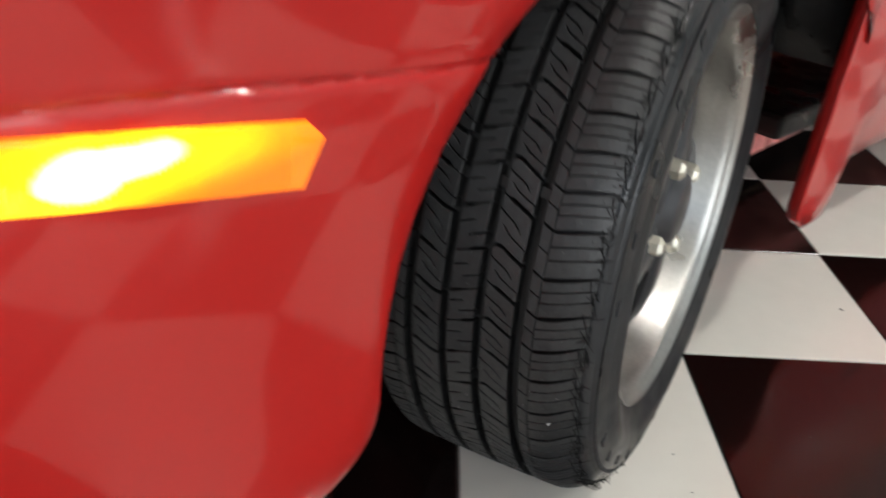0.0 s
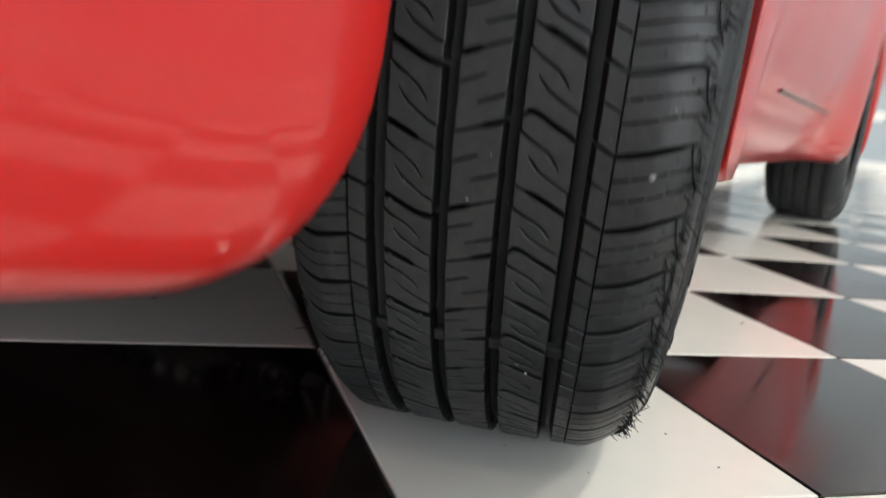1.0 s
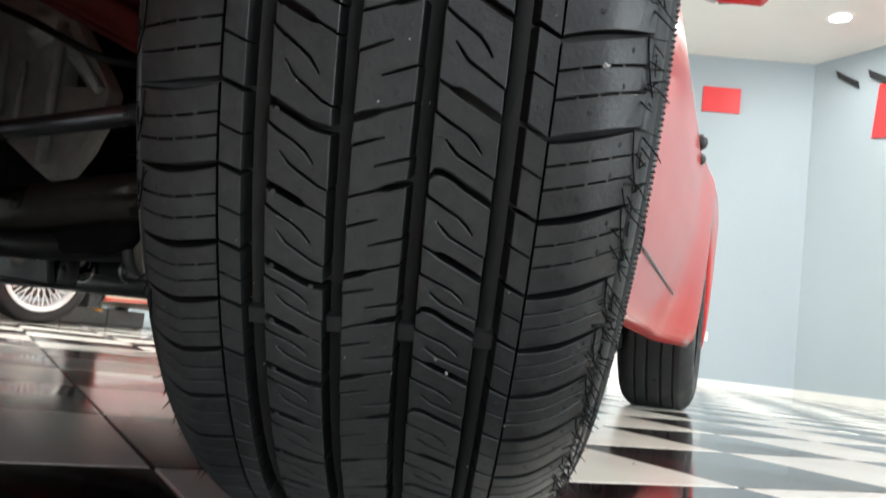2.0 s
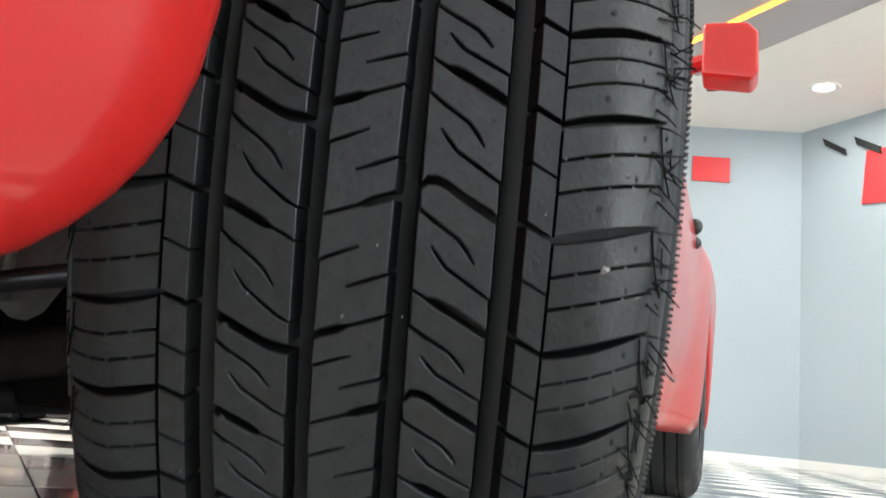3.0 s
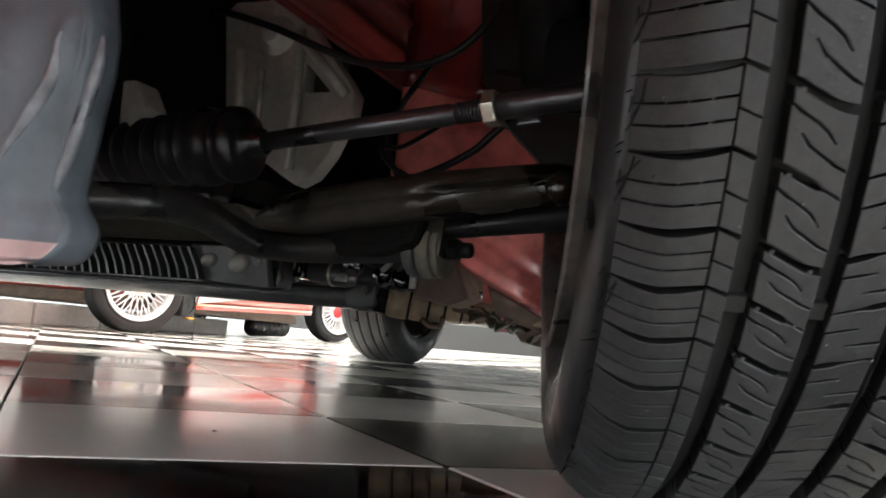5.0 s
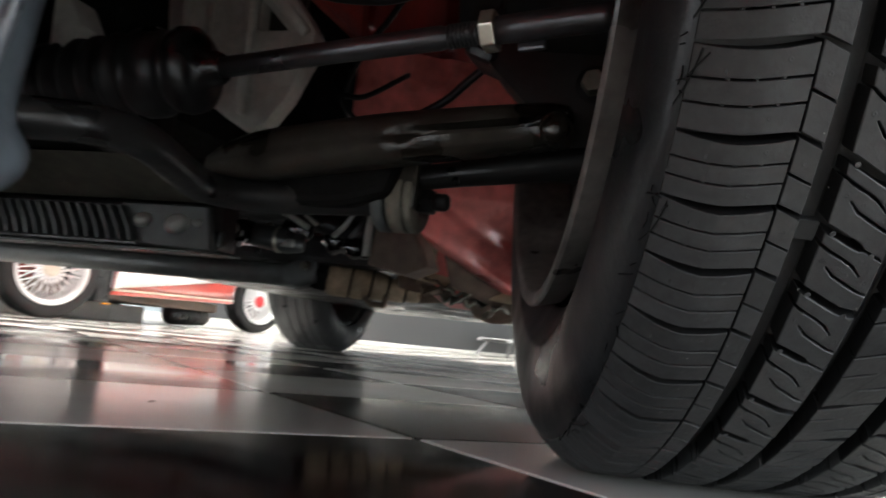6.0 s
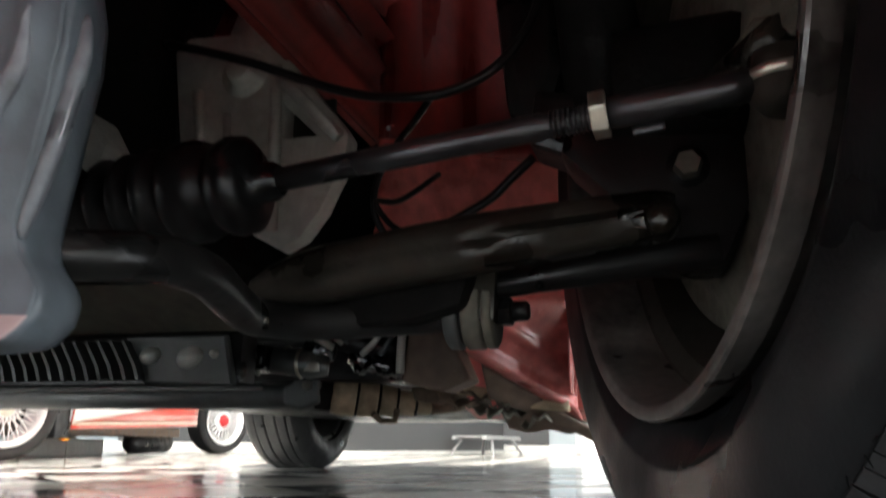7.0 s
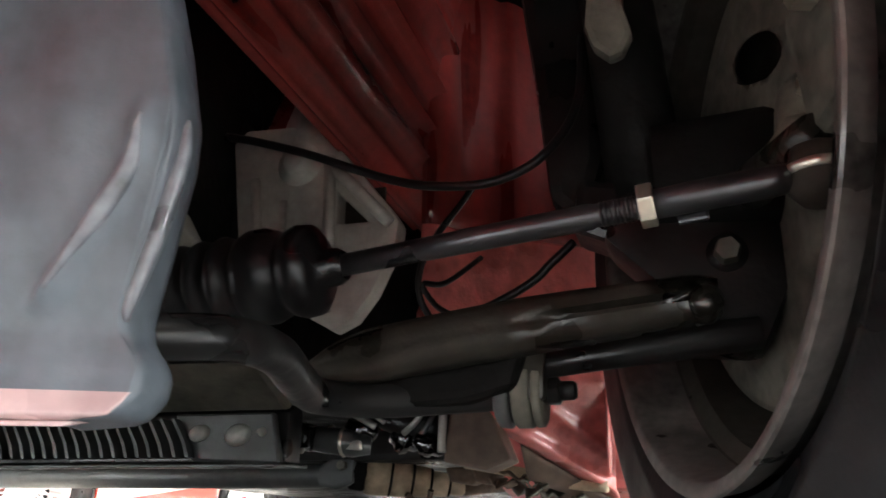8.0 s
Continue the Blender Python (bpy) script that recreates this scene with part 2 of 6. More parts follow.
def tube(points, radius, sides=12, caps=True):
    """A swept tube; radius a number or one for each point."""
    p = [Vector(q) for q in points]
    rad = radius if isinstance(radius, (list, tuple)) else [radius] * len(p)
    v, f = [], []
    up = None
    for i, q in enumerate(p):
        d = (p[min(i + 1, len(p) - 1)] - p[max(i - 1, 0)]).normalized()
        if up is None:
            up = d.orthogonal().normalized()
        up = (up - d * up.dot(d)).normalized()
        w = d.cross(up)
        for k in range(sides):
            a = 2 * math.pi * k / sides
            v.append(q + (up * math.cos(a) + w * math.sin(a)) * rad[i])
    for i in range(len(p) - 1):
        for k in range(sides):
            k2 = (k + 1) % sides
            f.append((i * sides + k, i * sides + k2, (i + 1) * sides + k2, (i + 1) * sides + k))
    if caps:
        f.append(tuple(reversed(range(sides))))
        f.append(tuple((len(p) - 1) * sides + k for k in range(sides)))
    return [tuple(q) for q in v], f


def lathe(profile, seg=64, axis="x", closed=False):
    """Turns (along, radius) pairs about an axis."""
    v, f = [], []
    for a, r in profile:
        for k in range(seg):
            c, s = math.cos(2 * math.pi * k / seg), math.sin(2 * math.pi * k / seg)
            v.append({"x": (a, r * c, r * s), "y": (r * s, a, r * c), "z": (r * c, r * s, a)}[axis])
    n = len(profile)
    for i in range(n if closed else n - 1):
        j = (i + 1) % n
        for k in range(seg):
            k2 = (k + 1) % seg
            f.append((i * seg + k, j * seg + k, j * seg + k2, i * seg + k2))
    return v, f


def between(a, b):
    """The matrix that lays the x axis from a to b."""
    a, b = Vector(a), Vector(b)
    return Matrix.Translation(a) @ (b - a).to_track_quat("X", "Z").to_matrix().to_4x4()


def sheet(fn, us, vs, thick=0.0):
    """A surface fn(u, v) over two lists, given thickness along its normals where asked."""
    nu, nv = len(us), len(vs)
    pts = [[Vector(fn(u, v)) for v in vs] for u in us]
    v = [pts[i][j] for i in range(nu) for j in range(nv)]
    f = [(i * nv + j, (i + 1) * nv + j, (i + 1) * nv + j + 1, i * nv + j + 1) for i in range(nu - 1) for j in range(nv - 1)]
    if thick:
        back = []
        for i in range(nu):
            for j in range(nv):
                du = pts[min(i + 1, nu - 1)][j] - pts[max(i - 1, 0)][j]
                dv = pts[i][min(j + 1, nv - 1)] - pts[i][max(j - 1, 0)]
                back.append(pts[i][j] - du.cross(dv).normalized() * thick)
        k = nu * nv
        f += [tuple(reversed([a + k for a in q])) for q in f]
        rim = [i * nv for i in range(nu)] + [(nu - 1) * nv + j for j in range(1, nv)] + [i * nv + nv - 1 for i in range(nu - 2, -1, -1)] + [j for j in range(nv - 2, 0, -1)]
        for a, b in zip(rim, rim[1:] + rim[:1]):
            f.append((a, a + k, b + k, b))
        v += back
    return [tuple(q) for q in v], f


def span(a, b, n):
    return [a + (b - a) * i / (n - 1) for i in range(n)]


def prism(outline, plane, d0, d1):
    """An outline of 2D points pushed through from d0 to d1 along the axis that plane names."""
    def at(p, d):
        return {"x": (d, p[0], p[1]), "y": (p[0], d, p[1]), "z": (p[0], p[1], d)}[plane]
    n = len(outline)
    v = [at(p, d0) for p in outline] + [at(p, d1) for p in outline]
    f = [tuple(range(n)), tuple(reversed(range(n, 2 * n)))]
    f += [(i, i + n, (i + 1) % n + n, (i + 1) % n) for i in range(n)]
    return v, f


def soften(geo, offset, segments=2, angle=25):
    """Rounds the sharp edges of a solid."""
    bm = bmesh.new()
    vs = [bm.verts.new(p) for p in geo[0]]
    for q in geo[1]:
        try:
            bm.faces.new([vs[i] for i in q])
        except ValueError:
            pass
    bmesh.ops.recalc_face_normals(bm, faces=bm.faces[:])
    ed = [e for e in bm.edges if len(e.link_faces) == 2 and e.calc_face_angle(0) > radians(angle)]
    bmesh.ops.bevel(bm, geom=ed, offset=offset, segments=segments, profile=0.6, affect="EDGES", clamp_overlap=True)
    return out_of(bm)


# ---------------------------------------------------------------- the hall
def setting(name, geo, mat, label="", smooth=False):
    return place(name, mesh_of(name, geo[0], geo[1], mat, smooth), None, None, label, "", "", "structure")


CORNER = Vector((7.65, 5.6, 0))
SLANT = Vector((-0.835, 0.55, 0)).normalized()
WEND = CORNER + SLANT * 7.2


def wall_run(a, b, h, th):
    """A wall from a to b, its thickness to the left of the way."""
    a, b = Vector((a[0], a[1], 0)), Vector((b[0], b[1], 0))
    d = (b - a).normalized()
    n = Vector((-d.y, d.x, 0)) * th
    v = [a, b, b + n, a + n]
    return [(p.x, p.y, z) for z in (-0.2, h) for p in v], [(0, 1, 2, 3), (7, 6, 5, 4), (0, 4, 5, 1), (1, 5, 6, 2), (2, 6, 7, 3), (3, 7, 4, 0)]


setting("wall_east", wall_run((7.65, -6.2), (7.65, 5.6), CEIL + 0.2, -0.2), M_WALL, "pale blue-grey painted showroom wall")
setting("wall_slanted", wall_run((7.65, 5.6), (WEND.x, WEND.y), CEIL + 0.2, -0.2), M_WALL, "pale blue-grey painted showroom wall with a red sign")
setting("wall_north", wall_run((WEND.x, WEND.y), (-8.0, WEND.y), CEIL + 0.2, -0.2), M_WALL, "pale grey painted rear wall behind the parked cars")
# unseen south and west walls, their open bays assumed for the fill lamps
setting("wall_south", join(box(2.6, 3.1, -6.4, -6.2, -0.2, CEIL + 0.2), box(7.3, 7.85, -6.4, -6.2, -0.2, CEIL + 0.2), box(3.1, 7.3, -6.4, -6.2, 3.15, CEIL + 0.2), box(-8.0, 2.6, -6.4, -6.2, 3.15, CEIL + 0.2)), M_WALL, "unseen front wall with an assumed open bay")
setting("wall_west", join(box(-8.2, -8.0, -6.4, -5.5, -0.2, CEIL + 0.2), box(-8.2, -8.0, 5.6, WEND.y + 0.2, -0.2, CEIL + 0.2), box(-8.2, -8.0, -5.5, 5.6, 3.15, CEIL + 0.2)), M_WALL, "unseen side wall with an assumed open bay")
setting("ceiling", join(box(-8.2, 7.85, -6.4, WEND.y + 0.2, CEIL, CEIL + 0.12)), M_CEIL, "white plaster ceiling with downlights")
setting("ground", box(-60, 60, -60, 60, -0.3, -0.06), M_ASPHALT, "asphalt yard round the hall")
setting("skirting_slanted", wall_run((CORNER.x - 0.01, CORNER.y), (WEND.x, WEND.y), 0.09, 0.014), M_SKIRT, "low white skirting along the wall")
setting("skirting_east", wall_run((7.65, -6.2), (7.65, 5.59), 0.09, 0.014), M_SKIRT, "low white skirting along the wall")

# ---------------------------------------------------------------- the red sports car
# its own axes: x outwards to its left side, y to its rear, origin on the floor under the front left wheel
CAR = pose(0.122, -0.124, 0, 0, 0, -47.7)
car = place("sports_car", None, None, CAR, "red low sports car with steered front wheels and lit marker", "car")
R_T, WB, TRACK = 0.2935, 2.25, 1.37
XM = -TRACK / 2   # the car's middle plane


def side_x(z):
    """How far the body side stands out at a height."""
    x = 0.104 + 0.035 * (z - 0.30)
    return x + 0.11 * max(0, z - 0.507)


def arch_front(z):
    """The front edge of the wheel opening, with its rounded lower corner."""
    y = -0.354 + 3.9 * max(0, z - 0.22) ** 3
    if z < 0.25:
        k = 0.07
        y -= k - math.sqrt(max(0, k * k - (0.25 - z) ** 2))
    return y


def nose_x(y, x):
    """The side draws in towards the nose."""
    t = max(0.0, (-0.52 - y) / 0.40)
    return x - 0.16 * t ** 2.4


def fender_front(u, v):
    z = 0.1803 + (0.700 - 0.1803) * v
    y0 = arch_front(z)
    y = y0 + (-0.82 - y0) * u ** 1.3
    zz = z + 0.12 * max(0, -y - 0.435) * (1 - v) ** 2
    return (nose_x(y, side_x(z)) - 0.05 * (y + 0.33) ** 2, y, zz)


VS = [0, .002, .006, .012, .02, .03, .045, .06, .08, .1, .13, .17, .22, .28, .35, .42, .5, .57, .60, .605, .61, .613, .616, .619, .622, .625, .628, .631, .634, .637, .64, .645, .65, .66, .68, .72, .8, .9, 1.0]
US = [0, .004, .012, .025, .04, .06, .08, .1, .12, .15, .18, .2, .24, .27, .31, .35, .4, .45, .5, .55, .6, .66, .72, .78, .84, .9, .95, 1]


def fender_surface(u, v):
    p = Vector(fender_front(u, v))
    # rolled edges along the opening and the bottom, and the shallow seam under the lamp line
    p.x -= max(0, 1 - u / 0.012) ** 2 * 0.004 + max(0, 1 - v / 0.015) ** 2 * 0.004
    p.x -= max(0, 1 - u / 0.32) ** 3 * 0.011 + max(0, 1 - v / 0.13) ** 2 * 0.003
    # hand-laid panel: long shallow waves
    calm = min(1, u / 0.12) * min(1, v / 0.12)
    p.x += calm * (0.0022 * math.sin(13 * p.y + 9 * p.z + 0.6) + 0.0016 * math.sin(23 * p.z - 9 * p.y))
    seam_z = 0.504 - 0.075 * (p.y + 0.412)
    d = p.z - seam_z
    p.x -= 0.0030 * max(0, 1 - abs(d) / 0.0032) + (0.0014 if d > 0 else 0)
    return p


fender = part("front_fender", sheet(fender_surface, US, VS, 0.004), M_RED, car, "glossy red front fender with a rounded lower corner", True)
# the turned-in flange of the wheel opening and of the lower edge
vv = span(0.0, 1.0, 30)
part("arch_flange", sheet(lambda u, v: (fender_front(0, v)[0] - 0.007 - 0.02 * u, fender_front(0, v)[1] - 0.002, fender_front(0, v)[2] + 0.001), [0, 1], vv, 0.0015), M_RED, car, "", True)
part("bottom_flange", sheet(lambda u, v: (fender_front(v, 0)[0] - 0.007 - 0.03 * u, fender_front(v, 0)[1], fender_front(v, 0)[2] + 0.002), [0, 1], span(0, 1, 24), 0.0015), M_RED, car, "", True)


def marker_lamp():
    """The lit amber side marker: a wedge-ended lens with fine ribs over a dark seat."""

    def laid(geo):
        """Bends the lamp to the panel that carries it."""
        return [(x + nose_x(y, side_x(z)) - 0.05 * (y + 0.33) ** 2, y, z) for x, y, z in geo[0]], geo[1]
    ys = (-0.640, -0.60, -0.56, -0.52, -0.47)
    edge = [(y, 0.515 - 0.133 * (y + 0.64)) for y in ys] + [(-0.422, 0.4860), (-0.411, 0.4745), (-0.425, 0.4470)] + [(y, 0.4826 - 0.166 * (y + 0.64)) for y in reversed(ys)]
    ob = part("side_marker", laid(soften(prism(edge, "x", -0.004, 0.007), 0.0012, 2, 40)), M_AMBER, car, "lit amber side marker lens")
    big = prism([(-0.645, 0.5185), (-0.4205, 0.4892), (-0.4075, 0.4750), (-0.4235, 0.4435), (-0.645, 0.4797)], "x", -0.006, 0.0022)
    part("lamp_seat", laid(soften(big, 0.001, 1)), M_REDSEAT, ob)
    v, f = [], []
    for i in range(66):
        y = -0.637 + i * 0.0031
        top, bot = 0.515 - 0.133 * (y + 0.64) - 0.003, 0.4826 - 0.166 * (y + 0.64) + 0.003
        g = laid(box(0.0062, 0.0077, y, y + 0.0012, bot, top))
        k = len(v)
        v += g[0]
        f += [tuple(a + k for a in q) for q in g[1]]
    part("lens_ribs", (v, f), M_AMBER, ob)


HOT_A, HOT_B = (-0.515, 0.487), (-0.540, 0.483)   # the two filaments behind the lens


def amber():
    m = bpy.data.materials.new("lit_amber_lens")
    m.use_nodes = True
    n, l = m.node_tree.nodes, m.node_tree.links
    b = n["Principled BSDF"]
    b.inputs["Base Color"].default_value = (0.9, 0.25, 0.01, 1)
    b.inputs["Roughness"].default_value = 0.15
    co = n.new("ShaderNodeTexCoord")

    def bulb(y, z, sy, sz):
        mp = n.new("ShaderNodeMapping")
        mp.inputs["Location"].default_value = (0, -y * sy, -z * sz)
        mp.inputs["Scale"].default_value = (0.01, sy, sz)
        g = n.new("ShaderNodeTexGradient")
        g.gradient_type = "SPHERICAL"
        l.new(co.outputs["Object"], mp.inputs[0])
        l.new(mp.outputs[0], g.inputs[0])
        return g.outputs[0]

    def maths(op, a, c):
        x = n.new("ShaderNodeMath")
        x.operation = op
        for i, v in enumerate((a, c)):
            if isinstance(v, (int, float)):
                x.inputs[i].default_value = v
            else:
                l.new(v, x.inputs[i])
        return x.outputs[0]
    ns = n.new("ShaderNodeTexNoise")
    ns.inputs["Scale"].default_value = 55
    l.new(co.outputs["Object"], ns.inputs["Vector"])
    rough = maths("MULTIPLY", maths("SUBTRACT", ns.outputs[0], 0.5), 0.35)
    wide = bulb(-0.545, 0.484, 7.0, 34)
    hot = maths("MAXIMUM", bulb(HOT_A[0], HOT_A[1], 26, 80), bulb(HOT_B[0], HOT_B[1], 44, 52))
    f = maths("ADD", maths("MULTIPLY", wide, 0.62), maths("MULTIPLY", maths("POWER", maths("ADD", hot, maths("MULTIPLY", rough, hot)), 0.6), 0.5))
    f = maths("ADD", f, maths("MULTIPLY", rough, wide))
    r = n.new("ShaderNodeValToRGB")
    e = r.color_ramp.elements
    e[0].color, e[0].position = (0.95, 0.16, 0.0, 1), 0.0
    e[1].color, e[1].position = (1.0, 0.86, 0.62, 1), 0.80
    for pos, c in ((0.12, (1.0, 0.24, 0.0, 1)), (0.28, (1.0, 0.50, 0.0, 1)), (0.60, (1.0, 0.62, 0.002, 1))):
        k = e.new(pos)
        k.color = c
    l.new(f, r.inputs[0])
    l.new(r.outputs[0], b.inputs["Emission Color"])
    l.new(maths("ADD", maths("MULTIPLY", f, 5.5), 0.95), b.inputs["Emission Strength"])
    return m


M_AMBER = amber()
marker_lamp()


def level(points, z):
    """A value given at some heights, eased between them."""
    for (a, p), (b, q) in zip(points, points[1:]):
        if z <= b:
            return p + (q - p) * max(0, z - a) / (b - a)
    return points[-1][1]


def ease(a, b, x):
    t = min(1, max(0, (x - a) / (b - a)))
    return t * t * (3 - 2 * t)


DOOR_X = ((0.175, 0.015), (0.20, 0.024), (0.30, 0.057), (0.38, 0.080), (0.46, 0.094), (0.55, 0.101), (0.64, 0.102), (0.67, 0.098), (0.70, 0.086))
REAR_X = ((0.175, 0.084), (0.20, 0.104), (0.24, 0.113), (0.32, 0.119), (0.45, 0.125), (0.58, 0.127), (0.66, 0.120), (0.70, 0.104))
FLARE_X = ((0.175, 0.090), (0.20, 0.096), (0.30, 0.101), (0.45, 0.106), (0.60, 0.110), (0.66, 0.108), (0.70, 0.098))


def body_rear_side(u, v):
    """The side behind the front wheel, to the tail: a flared edge, a door that tucks in below, a rear flare; u runs along, v up."""
    z = 0.185 + 0.515 * v
    y0 = 0.285 + 0.2 * max(0, z - 0.30) ** 2 + 0.030 * max(0, 1 - (z - 0.185) / 0.028) ** 2
    y = y0 + (2.95 - y0) * u
    x = level(DOOR_X, z)
    x += (level(FLARE_X, z) - x) * (1 - ease(0.34, 0.60, y))
    x += (level(REAR_X, z) - x) * ease(1.62, 1.96, y)
    x -= 0.16 * max(0.0, (y - 2.5) / 0.45) ** 2.2
    # rear wheel opening lifts the lower edge
    d = abs(y - WB)
    edge = 0.185
    if d < 0.335:
        edge = max(edge, R_T + math.sqrt(0.335 ** 2 - d * d) * 0.82)
    return (x, y, max(z, edge + (0.70 - edge) * v))


US2 = sorted(set([0, .002, .005, .01, .02, .03, .045, .06, .08, .1, .13, .16, .22, .3, .38, .46, .50, .53, .56, .58] + span(0.60, 0.88, 30) + [.9, .93, .96, 1]))
part("body_side", sheet(body_rear_side, US2, span(0, 1, 22), 0.004), M_RED, car, "glossy red door and rear quarter panel", True)
# front edge of the sill behind the wheel, a folded flange
part("sill_flange", sheet(lambda u, v: (body_rear_side(0, v)[0] - 0.002 - 0.016 * u, body_rear_side(0, v)[1] + 0.003 + 0.006 * u, body_rear_side(0, v)[2]), [0, 0.5, 1], vv, 0.002), M_RED, car, "", True)


def seam(points, w=0.004):
    """A dark panel gap that follows the side."""
    return tube([(body_rear_side((y - 0.29) / 2.66, (z - 0.185) / 0.515)[0] + 0.0005, y, z) for y, z in points], w / 2, 6)


part("door_seam", seam([(0.80, 0.306), (0.95, 0.306), (1.1, 0.305), (1.25, 0.305), (1.4, 0.304), (1.60, 0.304)], 0.007), M_PLASTIC, car, "narrow dark panel gap")
OVAL = [(-0.020, 0.0), (-0.018, 0.008), (-0.010, 0.0155), (0.0, 0.018), (0.010, 0.0155), (0.018, 0.008), (0.020, 0.0)]
hd = part("door_handle", moved(lathe(OVAL, 24, "z"), pose(0.100, 1.50, 0.660, 0, 8, 0)), M_PLASTIC, car, "black oval door handle", True)
part("handle_lock", moved(lathe(OVAL, 24, "z"), pose(0.100, 1.55, 0.632, 0, 8, 0) @ Matrix.Diagonal((0.8, 0.9, 0.75, 1))), M_PLASTIC, hd, "", True)


def upper_body():
    """Bonnet, screen, roof and tail as lofted sheets."""
    def profile(y):
        pts = [(-0.82, 0.64), (-0.7, 0.68), (-0.5, 0.70), (0.2, 0.74), (0.75, 0.79), (1.25, 1.08), (1.5, 1.13), (1.9, 1.12), (2.4, 0.86), (2.95, 0.80)]
        for (a, za), (b, zb) in zip(pts, pts[1:]):
            if y <= b:
                return za + (zb - za) * (y - a) / (b - a)
        return pts[-1][1]

    def deck(u, v):
        y = -0.82 + 3.77 * u
        edge = nose_x(y, 0.03) if y < 0.3 else 0.03 - 0.16 * max(0, (y - 2.3) / 0.65) ** 2.2
        half = edge - XM
        w = 2 * v - 1
        top = profile(y)
        low = 0.695
        s = (1 - abs(w) ** 3.2)
        return (XM + half * w, y, low + (top - low) * s)
    part("bonnet_and_roof", sheet(deck, span(0, 1, 42), span(0, 1, 25), 0.004), M_RED, car, "glossy red bonnet, roof and tail", True)
    part("windscreen", sheet(lambda u, v: Vector(deck((0.80 + 0.40 * u + 0.82) / 3.77, 0.14 + 0.72 * v)) + Vector((0, -0.012, 0.012)), span(0, 1, 8), span(0, 1, 13), 0.003), M_GLASS, car, "dark tinted windscreen", True)
    # the far side
    part("body_side_far", sheet(lambda u, v: (2 * XM - body_rear_side(u, v)[0], *body_rear_side(u, v)[1:]), US2, span(0, 1, 12), -0.004), M_RED, car, "glossy red far body side", True)
    part("front_fender_far", sheet(lambda u, v: (2 * XM - fender_front(u, v)[0], *fender_front(u, v)[1:]), US, VS[::2] + [1.0], -0.004), M_RED, car, "", True)
    # shoulders over the front wheels, and nose
    for sgn in (0, 1):
        part("wing_top", sheet(lambda u, v: ((lambda x: x if sgn == 0 else 2 * XM - x)(side_x(0.70) - 0.03 + (0.0) - 0.06 * v + 0.03 * (1 - v)), -0.40 + 0.80 * u, 0.698 + 0.012 * math.sin(math.pi * u) + 0.03 * v), span(0, 1, 10), span(0, 1, 4), 0.003 if sgn == 0 else -0.003), M_RED, car, "", True)
        part("arch_panel", sheet(lambda u, v: ((lambda x: x if sgn == 0 else 2 * XM - x)(side_x(0.42 + 0.28 * v)), arch_front(0.60) + (0.31 - arch_front(0.60)) * u, max(0.42 + 0.28 * v, min(0.69, 0.26 + math.sqrt(max(0, 0.345 ** 2 - (-0.005 + arch_front(0.60) + (0.31 - arch_front(0.60)) * u) ** 2))))), span(0, 1, 20), span(0, 1, 10), 0.003 if sgn == 0 else -0.003), M_RED, car, "red panel over the wheel opening", True)
        part("shoulder", sheet(lambda u, v: ((lambda x: x if sgn == 0 else 2 * XM - x)((1 - v) * (body_rear_side(u, 1)[0] - 0.002) + v * (0.025 - 0.16 * max(0, (body_rear_side(u, 1)[1] - 2.3) / 0.65) ** 2.2)), body_rear_side(u, 1)[1], 0.698 + 0.004 * math.sin(math.pi * v)), span(0, 1, 24), span(0, 1, 5), 0.003 if sgn == 0 else -0.003), M_RED, car, "", True)
    # unseen nose, its lower edge kept low to shade the underbody
    part("nose", sheet(lambda u, v: (XM + (nose_x(-0.82, side_x(0.19 + 0.51 * v)) - XM) * (2 * u - 1), -0.82 - 0.08 * (1 - abs(2 * u - 1) ** 3), 0.19 + 0.51 * v), span(0, 1, 20), span(0, 1, 9), -0.004), M_RED, car, "glossy red nose", True)
    part("tail", sheet(lambda u, v: (XM + (0.0 - 0.16 + 0.09 - XM) * (2 * u - 1), 2.95 + 0.05 * (1 - abs(2 * u - 1) ** 3), 0.25 + 0.5 * v), span(0, 1, 14), span(0, 1, 7), 0.004), M_RED, car, "glossy red tail", True)


upper_body()


def door_mirror():
    mb = part("door_mirror", soften(prism([(0.120, 0.885), (0.215, 0.870), (0.228, 0.885), (0.226, 0.975), (0.205, 0.995), (0.120, 0.998)], "y", 1.14, 1.22), 0.012, 3), M_RED, car, "red door mirror housing")
    part("mirror_foot", tube([(0.13, 1.18, 0.93), (0.06, 1.2, 0.92), (-0.02, 1.22, 0.90)], [0.018, 0.018, 0.022], 10), M_RED, mb)
    part("mirror_glass", box(0.128, 0.222, 1.2205, 1.223, 0.882, 0.985), M_RIM, mb)


door_mirror()

# ---------------------------------------------------------------- tyres and rims
NP = 60                       # mean pitches round the tyre
PITCH = 2 * math.pi * R_T / NP
V0 = -0.1016
DEPTH = 0.0088
G = (-0.0440, -0.0126, 0.0165, 0.0486)       # middles of the four grooves
HW = (0.0047, 0.0039, 0.0039, 0.0046)        # and their half widths
EDGE = 0.0965


def crown(s):
    """Radius across the tread: a slight crown and round shoulders."""
    a = abs(s)
    r = R_T - 0.0022 * (a / 0.09) ** 2
    if a > 0.074:
        r -= 0.34 * (a - 0.074) + 12.0 * (a - 0.074) ** 2
    return r


def inner(s):
    """The inner shoulder is a little narrower than the outer one."""
    return s if s > -0.07 else -0.07 + (s + 0.07) * 0.84


def on_tread(s, v, r):
    p = v / R_T
    return (inner(s), -r * math.cos(p), r * math.sin(p))


